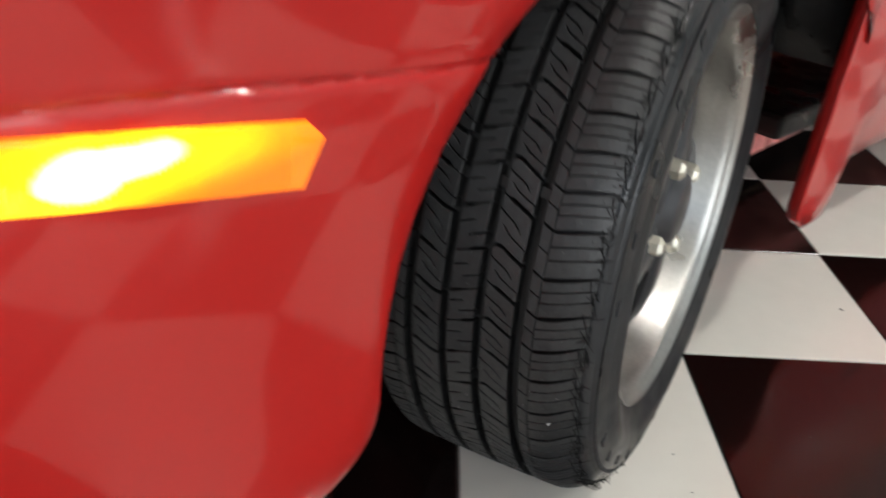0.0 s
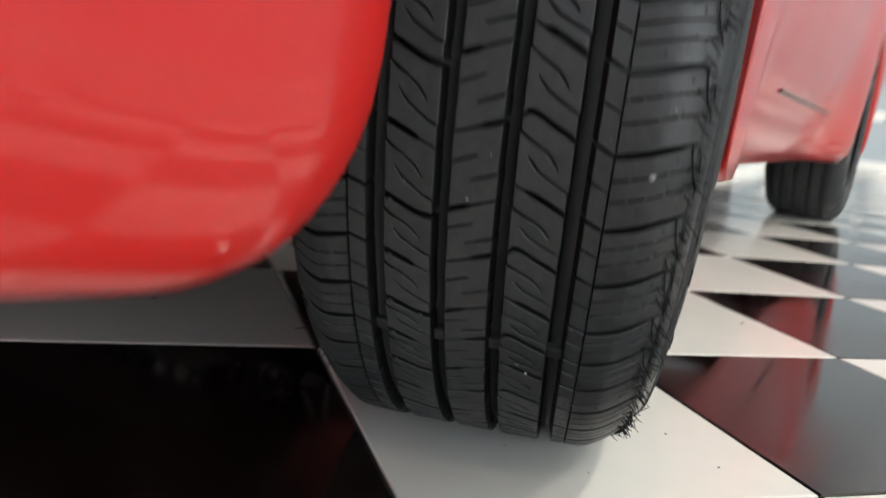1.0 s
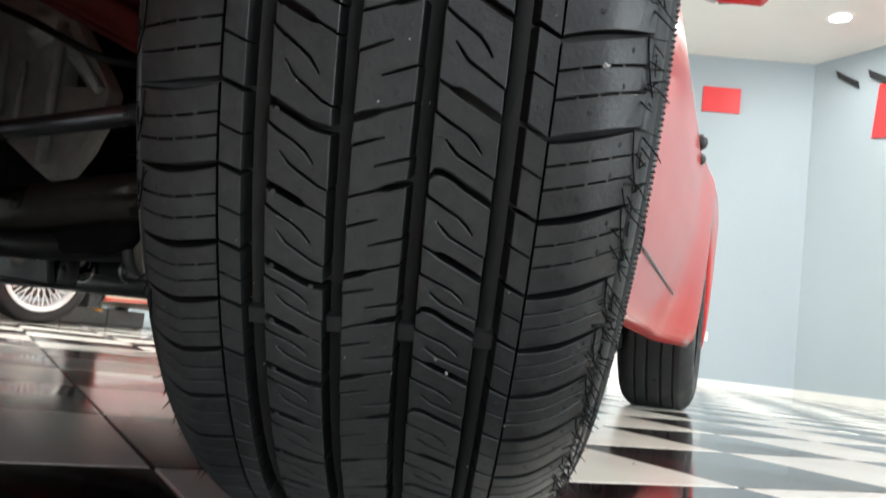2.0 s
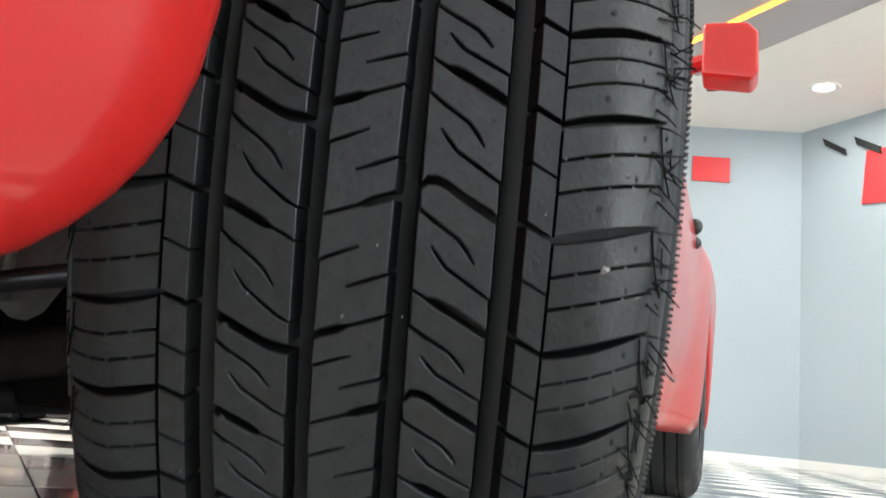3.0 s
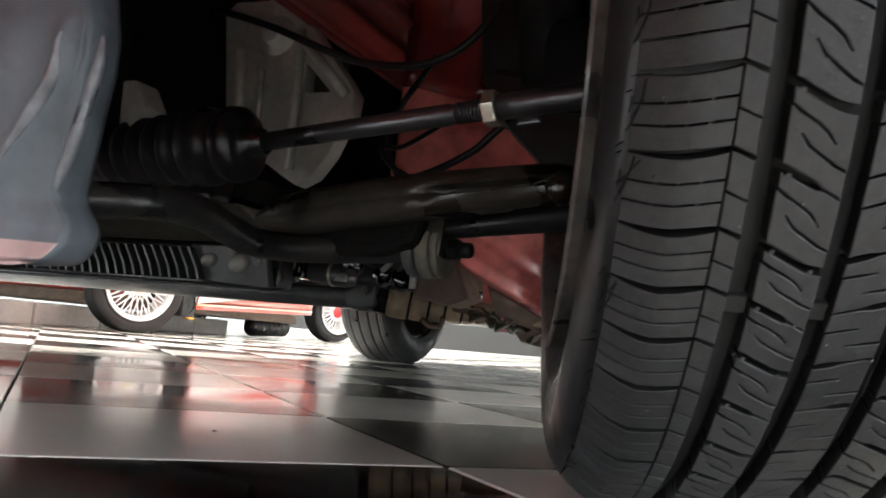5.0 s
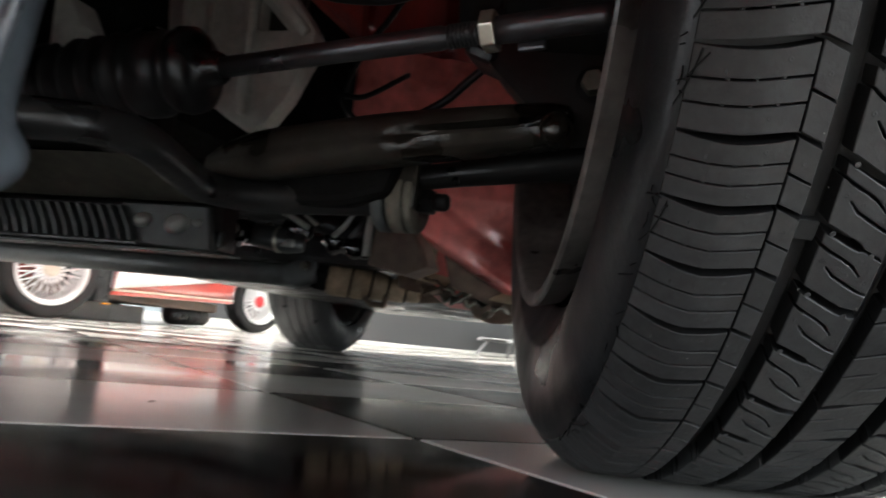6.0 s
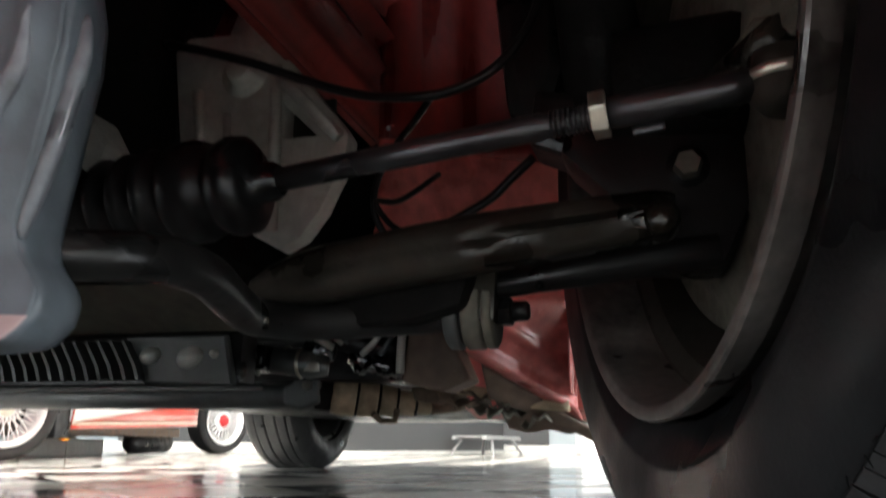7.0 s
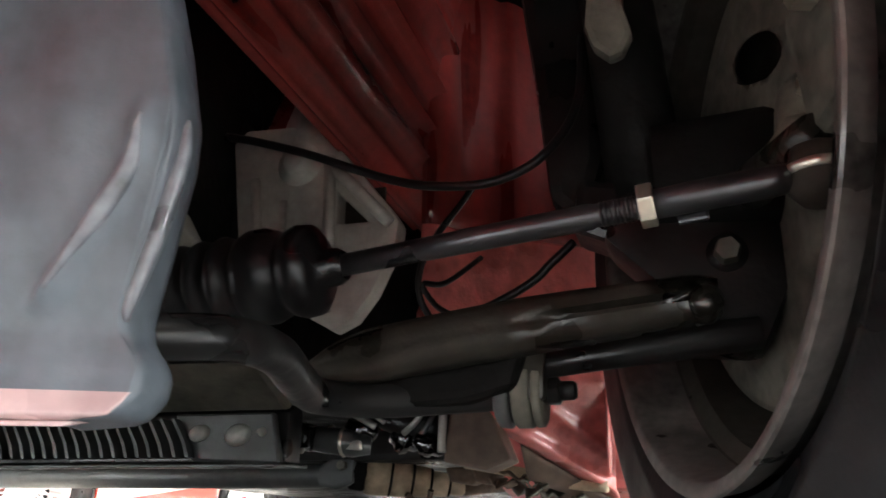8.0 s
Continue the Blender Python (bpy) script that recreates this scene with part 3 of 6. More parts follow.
def block(outline, drop=DEPTH, lean=(0.0003, 0.0003), bev=0.0004):
    """A tread block from its outline in (s, v): a narrow rounded edge, and walls that lean out to the groove floor by lean[0] at the inner and lean[1] at the outer side."""
    n = len(outline)
    nor = []
    for i in range(n):
        a, b = outline[i - 1], outline[(i + 1) % n]
        dx, dy = b[0] - a[0], b[1] - a[1]
        k = math.hypot(dx, dy) or 1
        nor.append((-dy / k, dx / k))
    area = sum(outline[i - 1][0] * outline[i][1] - outline[i][0] * outline[i - 1][1] for i in range(n))
    sg = -1 if area > 0 else 1          # points the normals outwards
    lo, hi = min(q[0] for q in outline), max(q[0] for q in outline)
    vs = []
    for out, down in ((-bev, 0.0), (0.0, bev), (1.0, drop)):
        for (s, v), (nx, ny) in zip(outline, nor):
            k = out
            if out > 0:
                k = lean[0] if s < lo + 0.0008 else lean[1] if s > hi - 0.0008 else 0.0003
                side = -1 if s < lo + 0.0008 else 1 if s > hi - 0.0008 else 0
                if side:
                    vs.append(on_tread(s + side * k, v + ny * 0.0003 * sg, crown(s) - down))
                    continue
            vs.append(on_tread(s + nx * k * sg, v + ny * k * sg, crown(s) - down))
    f = [tuple(range(n))]
    for r in (0, n):
        f += [((i + 1) % n + r, i + r, i + n + r, (i + 1) % n + n + r) for i in range(n)]
    if area > 0:
        f = [tuple(reversed(q)) for q in f]
    return vs, f


def slot(path, w):
    """Both sides of a narrow cut that runs in from an edge along a path."""
    a, b = [], []
    for i, p in enumerate(path):
        q0, q1 = path[max(i - 1, 0)], path[min(i + 1, len(path) - 1)]
        dx, dy = q1[0] - q0[0], q1[1] - q0[1]
        k = math.hypot(dx, dy)
        nx, ny = -dy / k * w / 2, dx / k * w / 2
        if i == len(path) - 1:
            nx, ny = nx * 0.4, ny * 0.4
        a.append((p[0] + nx, p[1] + ny))
        b.append((p[0] - nx, p[1] - ny))
    return a, b


def along(points, u):
    """The height of a broken line at u."""
    for (a, p), (b, q) in zip(points, points[1:]):
        if u <= b:
            return p + (q - p) * (u - a) / (b - a)
    return points[-1][1]


def rib_block(s0, s1, p, lines, widths, kind, sipes, lean):
    """A block of a rib. lines and widths: the course and half width of the cut above it, for either kind; sipes: one from each side."""
    w = s1 - s0
    us = (0, 0.08, 0.2, 0.34, 0.5, 0.6, 0.66, 0.8, 0.92, 1.0)
    top = [(s0 + w * u, V0 + along(lines[kind], u) * PITCH - along(widths[kind], u)) for u in us]
    bot = [(s0 + w * u, V0 - p + along(lines[1 - kind], u) * PITCH + along(widths[1 - kind], u)) for u in us]
    a1, b1 = slot([(s0 + w * u, V0 + d * p) for u, d in sipes[0]], 0.0011)
    a2, b2 = slot([(s0 + w * u, V0 + d * p) for u, d in sipes[1]], 0.0011)
    # round the block: along the top, down the outer side with its cut, back along the bottom, up the inner side with its cut
    right = b2 + a2[::-1] if b2[0][1] > a2[0][1] else a2 + b2[::-1]
    left = b1 + a1[::-1] if b1[0][1] < a1[0][1] else a1 + b1[::-1]
    return block(top + right + bot[::-1] + left, DEPTH, lean)


WIDE, THIN = 0.0017, 0.00045
RIB_IN = ((((0, -0.02), (0.5, -0.21), (0.72, -0.29), (1, -0.31)), ((0, -0.02), (0.6, -0.23), (1, -0.37))),
          (((0, WIDE), (1, WIDE)), ((0, WIDE), (0.58, WIDE), (0.66, THIN), (1, THIN))),
          (((0, -0.28), (0.2, -0.385), (0.43, -0.485), (0.6, -0.58), (0.75, -0.72)), ((1.0, -1.03), (0.83, -0.985), (0.62, -0.885), (0.37, -0.765), (0.2, -0.61))))
RIB_MID = ((((0, -0.13), (1, 0.12)), ((0, -0.08), (1, 0.17))),
           (((0, 0.0014), (0.34, 0.0014), (0.5, THIN), (1, THIN)), ((0, THIN), (0.5, THIN), (0.66, 0.0014), (1, 0.0014))),
           (((0.0, -0.453), (0.3, -0.375), (0.56, -0.31)), ((1.0, -0.53), (0.7, -0.60), (0.41, -0.67))))
RIB_OUT = ((((0, 0.42), (0.2, 0.33), (0.4, 0.28), (1, 0.03)), ((0, 0.29), (0.08, 0.35), (0.25, 0.355), (0.54, 0.21), (1, 0.02))),
           (((0, THIN), (0.18, THIN), (0.3, WIDE), (1, WIDE)), ((0, 0.0013), (1, 0.0016))),
           (((0, 0.055), (0.25, -0.06), (0.54, -0.185), (0.66, -0.28), (0.76, -0.38)), ((1.0, -0.67), (0.68, -0.545), (0.41, -0.435), (0.29, -0.34), (0.19, -0.255))))


def strip_block(s0, s1, off, drop, p, m, lean):
    """The narrow strip beside an outer groove: an open notch once a pitch and a thin slanting cut between."""
    off, sl = V0 + off * PITCH, drop * PITCH
    g, w = 0.00045, 0.0010
    m = m * p
    return [block([(s0, off - w), (s1, off + sl - w * 0.8), (s1, off + sl - m + g), (s0, off - m + g)], DEPTH, lean),
            block([(s0, off - m - g), (s1, off + sl - m - g), (s1, off + sl - p + w * 0.8), (s0, off - p + w)], DEPTH, lean)]


def shoulder_bar(s0, s1, v_top, v_bot, rise, wt=0.0, wb=0.0):
    """A lug of the shoulder, bent over its edge; wt and wb open wedges that are widest halfway."""
    st = [s0 + (s1 - s0) * k for k in (0, 0.12, 0.25, 0.45, 0.58, 0.7, 0.82, 0.92, 1.0)]
    wide = (0.55, 0.85, 1.0, 1.0, 0.9, 0.7, 0.45, 0.2, 0.0)
    vs, f = [], []
    e = 0.0003
    for s, o in zip(st, wide):
        q = (s - s0) / (s1 - s0)
        r = rise * q * (1.35 - 0.35 * q)
        q = crown(s)
        k = 1 if abs(s) < 0.084 else max(0.12, 1 - (abs(s) - 0.084) / 0.012)
        a, b = v_top + r - wt * o, v_bot + r + wb * o
        vs += [on_tread(s, a - e, q), on_tread(s, b + e, q), on_tread(s, b, q - e), on_tread(s, b - 0.0002, q - DEPTH * k), on_tread(s, a + 0.0002, q - DEPTH * k), on_tread(s, a, q - e)]
    for i in range(len(st) - 1):
        a, b = 6 * i, 6 * i + 6
        f += [(a, b, b + 1, a + 1), (a + 1, b + 1, b + 2, a + 2), (a + 2, b + 2, b + 3, a + 3), (a + 4, b + 4, b + 5, a + 5), (a + 5, b + 5, b, a)]
    f += [(0, 1, 2, 3, 4, 5), tuple(6 * (len(st) - 1) + k for k in (5, 4, 3, 2, 1, 0))]
    if s1 < s0:
        f = [tuple(reversed(q)) for q in f]
    return vs, f


LUGS_OUT = ((0.0, -0.313, 1, 0), (-0.341, -0.596, 0, 0), (-0.624, -1.0, 0, 1))
LUGS_IN = ((0.0, -0.371, 1, 0), (-0.399, -0.651, 0, 0), (-0.679, -1.0, 0, 1))


def pitch_blocks(size, kind):
    """All the blocks of one pitch of a size: ribs, strips, shoulder lugs."""
    p = PITCH * size
    out = [rib_block(G[0] + HW[0], G[1] - HW[1], p, RIB_IN[0], RIB_IN[1], kind, RIB_IN[2], (0.0003, 0.0020)),
           rib_block(G[1] + HW[1], G[2] - HW[2], p, RIB_MID[0], RIB_MID[1], kind, RIB_MID[2], (0.0003, 0.0020)),
           rib_block(G[2] + HW[2], G[3] - HW[3], p, RIB_OUT[0], RIB_OUT[1], kind, RIB_OUT[2], (0.0003, 0.0003))]
    r0, r1 = G[3] + HW[3], 0.0612
    out += strip_block(r0, r1, 0.0, -0.13, p, 0.475, (0.0026, 0.0002))
    for a, b, t, u in LUGS_OUT:
        out.append(shoulder_bar(r1 + 0.0009, EDGE, V0 - 0.13 * PITCH + a * p - 0.0005 * t, V0 - 0.13 * PITCH + b * p + 0.0005 * u, 0.22 * PITCH, 0.0018 * t, 0.0005 * u))
    l0, l1 = G[0] - HW[0], -0.0572
    out += strip_block(l0, l1, 0.06, 0.10, p, 0.53, (0.0002, 0.0026))
    for a, b, t, u in LUGS_IN:
        out.append(shoulder_bar(l1 - 0.0009, -EDGE, V0 + 0.155 * PITCH + a * p - 0.0005 * t, V0 + 0.155 * PITCH + b * p + 0.0005 * u, -0.215 * PITCH, 0.0018 * t, 0.0005 * u))
    return out


def tyre_carcass():
    """Groove floor, shoulders, buttress, sidewalls and beads in one turned body."""
    R = R_T
    floor = [(0.0, R - DEPTH), (0.0535, R - DEPTH), (0.0545, R - DEPTH - 0.0005), (0.07, R - DEPTH - 0.0015), (0.083, crown(0.083) - DEPTH), (0.090, crown(0.090) - 0.006), (0.0950, crown(0.0950) - 0.0024), (0.0975, crown(0.0975) - 0.0003)]
    outer = [(0.1010, R - 0.0212), (0.1030, R - 0.0250), (0.1036, R - 0.0266), (0.1044, R - 0.0268), (0.1047, R - 0.0284), (0.1055, R - 0.0288), (0.1060, R - 0.0305), (0.1074, R - 0.034), (0.1086, R - 0.040), (0.1094, R - 0.048),
             (0.1100, R - 0.0515), (0.1126, R - 0.0560), (0.1134, R - 0.0610), (0.1130, R - 0.0670), (0.1116, R - 0.0720), (0.1090, R - 0.0770), (0.1062, R - 0.0860), (0.1035, R - 0.0920), (0.1005, R - 0.0955)]
    within = [(0.1012, R - 0.0215), (0.1045, R - 0.0285), (0.1060, R - 0.0330), (0.1072, R - 0.042), (0.1074, R - 0.052), (0.1056, R - 0.066), (0.1060, R - 0.069), (0.1050, R - 0.072), (0.099, R - 0.082), (0.094, R - 0.090), (0.090, R - 0.0955)]
    top = R - DEPTH
    shade_slots = []
    # extra slots beside the groove walls, cut to give a shade line
    for a, b in ((G[0] + HW[0] - 0.0014, G[0] + HW[0] + 0.0002), (G[1] + HW[1] - 0.0013, G[1] + HW[1] + 0.0002), (G[2] + HW[2] - 0.0013, G[2] + HW[2] + 0.0002), (G[3] - HW[3] - 0.0002, G[3] - HW[3] + 0.0012)):
        shade_slots += [(a, top), (a + 0.0002, top - 0.0045), (b - 0.0002, top - 0.0045), (b, top)]
    prof = [(inner(-a), r) for a, r in within[::-1] + floor[:0:-1]] + shade_slots + floor[1:] + outer
    return lathe(prof, 160)


def wheel_pose(x, y, steer=0.0, sink=0.003):
    return pose(x, y, R_T - sink, 0, 0, steer)


STEER = 18.66
tyre = part("front_tyre", tyre_carcass(), M_SIDE, car, "black all-season tyre with siped tread, on the steered front wheel", True, wheel_pose(0, 0, STEER))
tyre.data.materials.append(M_GROOVE)
for q in tyre.data.polygons:
    if abs(q.center.x) < 0.0535 and math.hypot(q.center.y, q.center.z) > R_T - 0.02:
        q.material_index = 1
def block_mesh(geo):
    """A tread block: scuffed on top, walls darkened for groove shade, smooth over the shoulder."""
    me = mesh_of("tread_block", geo[0], geo[1], M_RUBBER)
    me.materials.append(M_WALLSHADE)
    bm = bmesh.new()
    bm.from_mesh(me)
    bmesh.ops.recalc_face_normals(bm, faces=bm.faces[:])
    for q in bm.faces:
        c = q.calc_center_median()
        rad = Vector((0, c.y, c.z)).normalized()
        q.smooth = True
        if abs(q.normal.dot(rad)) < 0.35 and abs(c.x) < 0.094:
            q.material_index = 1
    for e in bm.edges:
        e.smooth = not (len(e.link_faces) == 2 and e.calc_face_angle(0) > radians(28))
    bm.to_mesh(me)
    bm.free()
    return me


# pitches of four lengths in mixed order, so that the tread does not hum
NEAR_SIZES = {7: 0.92, 6: 1.16, 5: 1.0, 4: 0.92, 3: 0.92, 2: 1.16, 1: 1.16, 0: 1.0, -1: 1.0, -2: 0.82, -3: 0.82, -4: 0.92, -5: 1.0}
MIXED = (1.0, 1.16, 0.92, 0.92, 1.0, 1.0)
SIZE = [NEAR_SIZES.get(i, MIXED[i % 6]) for i in range(-20, 40)]
TOP = {}
at_v = 0.0
for i in range(1, 40):
    at_v += SIZE[i + 20]
    TOP[i] = at_v
TOP[0] = 0.0
at_v = 0.0
for i in range(-1, -21, -1):
    at_v -= SIZE[i + 21]
    TOP[i] = at_v
FULL = sum(SIZE)
BLOCKS = {(z, k): [block_mesh(g) for g in pitch_blocks(z, k)] for z in sorted(set(SIZE)) for k in (0, 1)}


def turn(v):
    """The turn about the axle that carries the first pitch round by v mean pitches."""
    return Matrix.Rotation(-2 * math.pi * v / FULL, 4, "X")


# wear bars across the grooves
def wear_bars(groove, phi):
    s, h = G[groove], HW[groove]
    v = phi * R_T
    return block([(s - h, v + 0.004), (s + h, v + 0.004), (s + h, v - 0.004), (s - h, v - 0.004)], 0.004)


rest = []
for i in range(-20, 40):
    for me in BLOCKS[SIZE[i + 20], i % 2]:
        if -7 <= i < 15:
            place("tread_block", me, tyre, turn(TOP[i]))
        else:
            rest.append(moved(([tuple(v.co) for v in me.vertices], [tuple(q.vertices) for q in me.polygons]), turn(TOP[i])))
rest_ob = part("tread", join(*rest), M_RUBBER, tyre)
tagged(rest_ob, kind="stuff")


def lowered(geo, d):
    """The same geometry moved nearer to the axle."""
    out = []
    for x, y, z in geo[0]:
        r = math.hypot(y, z)
        out.append((x, y * (r - d) / r, z * (r - d) / r))
    return out, geo[1]


for base in range(6):
    for gi, dv in ((0, 0.0), (1, 0.0), (2, 0.0), (3, 0.0)):
        phi = math.asin((0.1145 - (R_T - 0.003)) / (R_T - 0.0065)) + base * math.pi / 3
        part("wear_bar", lowered(wear_bars(gi, phi), 0.0052), M_GROOVE, tyre)


def hairs():
    """Thin rubber flash and vent hairs left from the mould along the shoulders."""
    rng = random.Random(4)
    g = []

    def at(s, v, h=0.0007):
        return Vector(on_tread(s, v, crown(s) + h))
    for k in range(-9, 16):
        for sg, dv in ((1, 0.05), (-1, -0.12)):
            v0 = V0 + (TOP[k] + dv) * PITCH
            s0 = 0.0935 + rng.uniform(-0.0006, 0.0006)
            if sg < 0 and rng.random() < 0.6:
                continue
            # a long strand along the edge, a short one beside it, and cross ticks
            n = 5
            v1 = v0 - PITCH * rng.uniform(0.62, 0.8)
            bow = rng.uniform(0.0006, 0.0016)
            g.append(tube([at(sg * (s0 + 0.0054 * i / n - bow * math.sin(math.pi * i / n)), v0 + (v1 - v0) * i / n, 0.0006 + 0.0005 * rng.random()) for i in range(n + 1)], 0.00034, 5))
            vm = (v0 + v1) / 2 + PITCH * rng.uniform(-0.08, 0.08)
            g.append(tube([at(sg * (s0 + 0.0048), vm + PITCH * 0.11, 0.0004), at(sg * (s0 + 0.0046), vm, 0.0008), at(sg * (s0 + 0.0052), vm - PITCH * 0.11, 0.0006)], 0.00032, 5))
            for _ in range(4 if sg > 0 else 2):
                v = rng.choice((v0, v0 - PITCH * 0.33, v0 - PITCH * 0.66)) + PITCH * rng.uniform(-0.07, 0.07)
                a, ln = rng.choice((rng.uniform(-0.25, 0.25), rng.uniform(-1.3, 0.2))), rng.uniform(0.004, 0.0125)
                s = s0 + rng.uniform(-0.003, 0.003)
                g.append(tube([at(sg * s, v), at(sg * (s + ln * 0.5 * math.cos(a)), v + ln * 0.5 * math.sin(a), 0.0016), at(sg * (s + ln * math.cos(a)), v + ln * math.sin(a), 0.0016 + 0.005 * rng.random())], [0.00036, 0.0003, 0.00018], 5))
        # stout spews that all lean outwards and down, three or four to a pitch
        for j in range(4):
            if rng.random() < 0.12:
                continue
            v = V0 + (TOP[k] - 0.25 * j + rng.uniform(-0.05, 0.05)) * PITCH
            s = 0.0950 + rng.choice((-0.003, 0.0, 0.002)) + rng.uniform(-0.001, 0.001)
            p, a = at(s, v, -0.0002), v / R_T
            lean = (Vector((0.62, 0, 0)) - 0.62 * Vector((0, math.sin(a), math.cos(a))) * rng.uniform(0.6, 1.3) + rng.uniform(0.25, 0.6) * Vector((0, -math.cos(a), math.sin(a)))).normalized()
            ln = rng.uniform(0.0055, 0.0125)
            side = Vector((rng.uniform(-1, 1), rng.uniform(-1, 1), rng.uniform(-1, 1))) * ln * 0.12
            g.append(tube([p, p + lean * ln * 0.5 + side, p + lean * ln], [0.0004, 0.00034, 0.0002], 5))
        for s, n in ((0.0980, 5), (-0.0980, 2)):
            for _ in range(n):
                v = V0 + (TOP[k] - rng.random()) * PITCH
                ss = s + rng.uniform(-0.0015, 0.0012)
                p = at(ss, v, -0.0004)
                out = Vector((0.6 if s > 0 else -0.6, 0, 0)) + Vector((0, p.y, p.z)).normalized()
                out = (out.normalized() + Vector((rng.uniform(-.5, .5), rng.uniform(-.5, .5), rng.uniform(-.6, .6)))).normalized()
                ln = rng.choice((0.003, 0.005, 0.008)) * rng.uniform(0.7, 1.2)
                side = Vector((rng.uniform(-1, 1), rng.uniform(-1, 1), rng.uniform(-1, 1))) * ln * 0.3
                g.append(tube([p, p + out * ln * 0.5 + side * 0.4, p + out * ln + side], [0.00038, 0.00032, 0.00018], 5))
    tagged(part("vent_hairs", join(*g), M_HAIR, tyre), kind="stuff")


def tread_marks():
    """Small moulded nubs on the blocks, ties across the thin cuts, and fine teeth on the sidewall's edge."""
    nubs, ties, teeth = [], [], []
    disc = lathe([(0.0, 0.0), (0.00012, 0.0006), (0.0, 0.0011)], 8, "z")
    for k in range(-8, 16):
        for s, d in ((-0.0365, -0.12), (-0.021, -0.40), (-0.0365, -0.55), (-0.030, -0.66), (-0.0195, -0.85), (-0.004, -0.55), (0.009, -0.15), (-0.005, -0.25), (0.006, -0.80), (0.024, -0.35), (0.041, -0.12), (0.040, -0.50), (0.031, -0.30), (0.057, -0.30), (0.057, -0.80), (-0.053, -0.20), (0.068, -0.25), (0.088, -0.12), (0.086, -0.50), (0.075, -0.80), (-0.066, -0.10), (-0.085, -0.32), (-0.068, -0.72)):
            v = V0 + (TOP[k] + d * SIZE[k + 20]) * PITCH
            p = Vector(on_tread(s, v, crown(s) - 0.00005))
            nubs.append(moved(disc, Matrix.Translation(p) @ Vector((0, p.y, p.z)).to_track_quat("Z", "X").to_matrix().to_4x4()))
        for sg, o, rise, s0, cuts in ((1, -0.13, 0.22, 0.0621, (-0.327, -0.610)), (-1, 0.155, -0.215, 0.0581, (-0.385, -0.665))):
            for c in cuts:
                for u in (0.22, 0.45, 0.68):
                    s = s0 + (EDGE - s0) * u
                    v = V0 + (TOP[k] + o + c * SIZE[k + 20] + rise * u * (1.35 - 0.35 * u)) * PITCH
                    ties.append(block([(sg * (s - 0.0006), v - 0.0004), (sg * (s + 0.0006), v - 0.0004), (sg * (s + 0.0006), v + 0.0004), (sg * (s - 0.0006), v + 0.0004)], 0.002, (0.0, 0.0), 0.00015))
    tooth = box(0.1040, 0.1075, -0.00035, 0.00035, R_T - 0.0335, R_T - 0.0300)
    for k in range(720):
        teeth.append(moved(tooth, Matrix.Rotation(2 * math.pi * k / 720, 4, "X")))
    for name, g in (("tread_texture", nubs), ("sipe_tie", ties), ("sidewall_serration", teeth)):
        tagged(part(name, join(*g), M_RUBBER, tyre), kind="stuff")


tread_marks()
hairs()


def grit():
    """Pale grit and chips caught on the tread."""
    rng = random.Random(9)
    g = []
    spots = [(0.079, -0.078, 0.0019), (0.0, -0.099, 0.0010), (0.030, -0.202, 0.0013), (0.035, -0.208, 0.0009), (0.083, -0.048, 0.0009)]
    for _ in range(46):
        s = rng.choice((rng.uniform(-0.09, 0.09), rng.uniform(0.0, 0.09)))
        spots.append((s, rng.uniform(-0.28, 0.12), rng.uniform(0.00025, 0.0006)))
    for s, v, r in spots:
        c = Vector(on_tread(s, v, crown(s) - r * 0.2))
        p = [(c + Vector((rng.uniform(-1, 1), rng.uniform(-1, 1), rng.uniform(-1, 1))).normalized() * r * rng.uniform(0.7, 1.3)) for _ in range(8)]
        bm = bmesh.new()
        for q in p:
            bm.verts.new(q)
        bmesh.ops.convex_hull(bm, input=bm.verts[:])
        g.append(out_of(bm))
    tagged(part("grit", join(*g), M_CONC, tyre, "pale grit on the tread"), kind="stuff")


grit()


def sidewall_marks():
    """Raised plain bars and ridges on the outer sidewall."""
    me = mesh_of("sidewall_bar", *soften(box(0.1068, 0.1100, -0.006, 0.006, R_T - 0.0485, R_T - 0.0390), 0.0004, 1), M_SIDE)
    for k in range(30):
        if k % 10 not in (8, 9):
            place("sidewall_bar", me, tyre, Matrix.Rotation(k * 2 * math.pi / 30, 4, "X"))


sidewall_marks()


def rim_geo():
    """Barrel and lips of an alloy wheel."""
    prof = [(0.004, 0.1690), (0.010, 0.1680), (0.042, 0.1740), (0.070, 0.1800), (0.072, 0.1812), (0.084, 0.1822), (0.086, 0.1836), (0.094, 0.1850), (0.0950, 0.1885), (0.0980, 0.1915),
            (0.1020, 0.1955), (0.1035, 0.1972), (0.1025, 0.1990), (0.101, 0.1985), (0.098, 0.1960), (0.092, 0.1940), (0.03, 0.18), (0.004, 0.1765)]
    return lathe(prof, 96, closed=True)


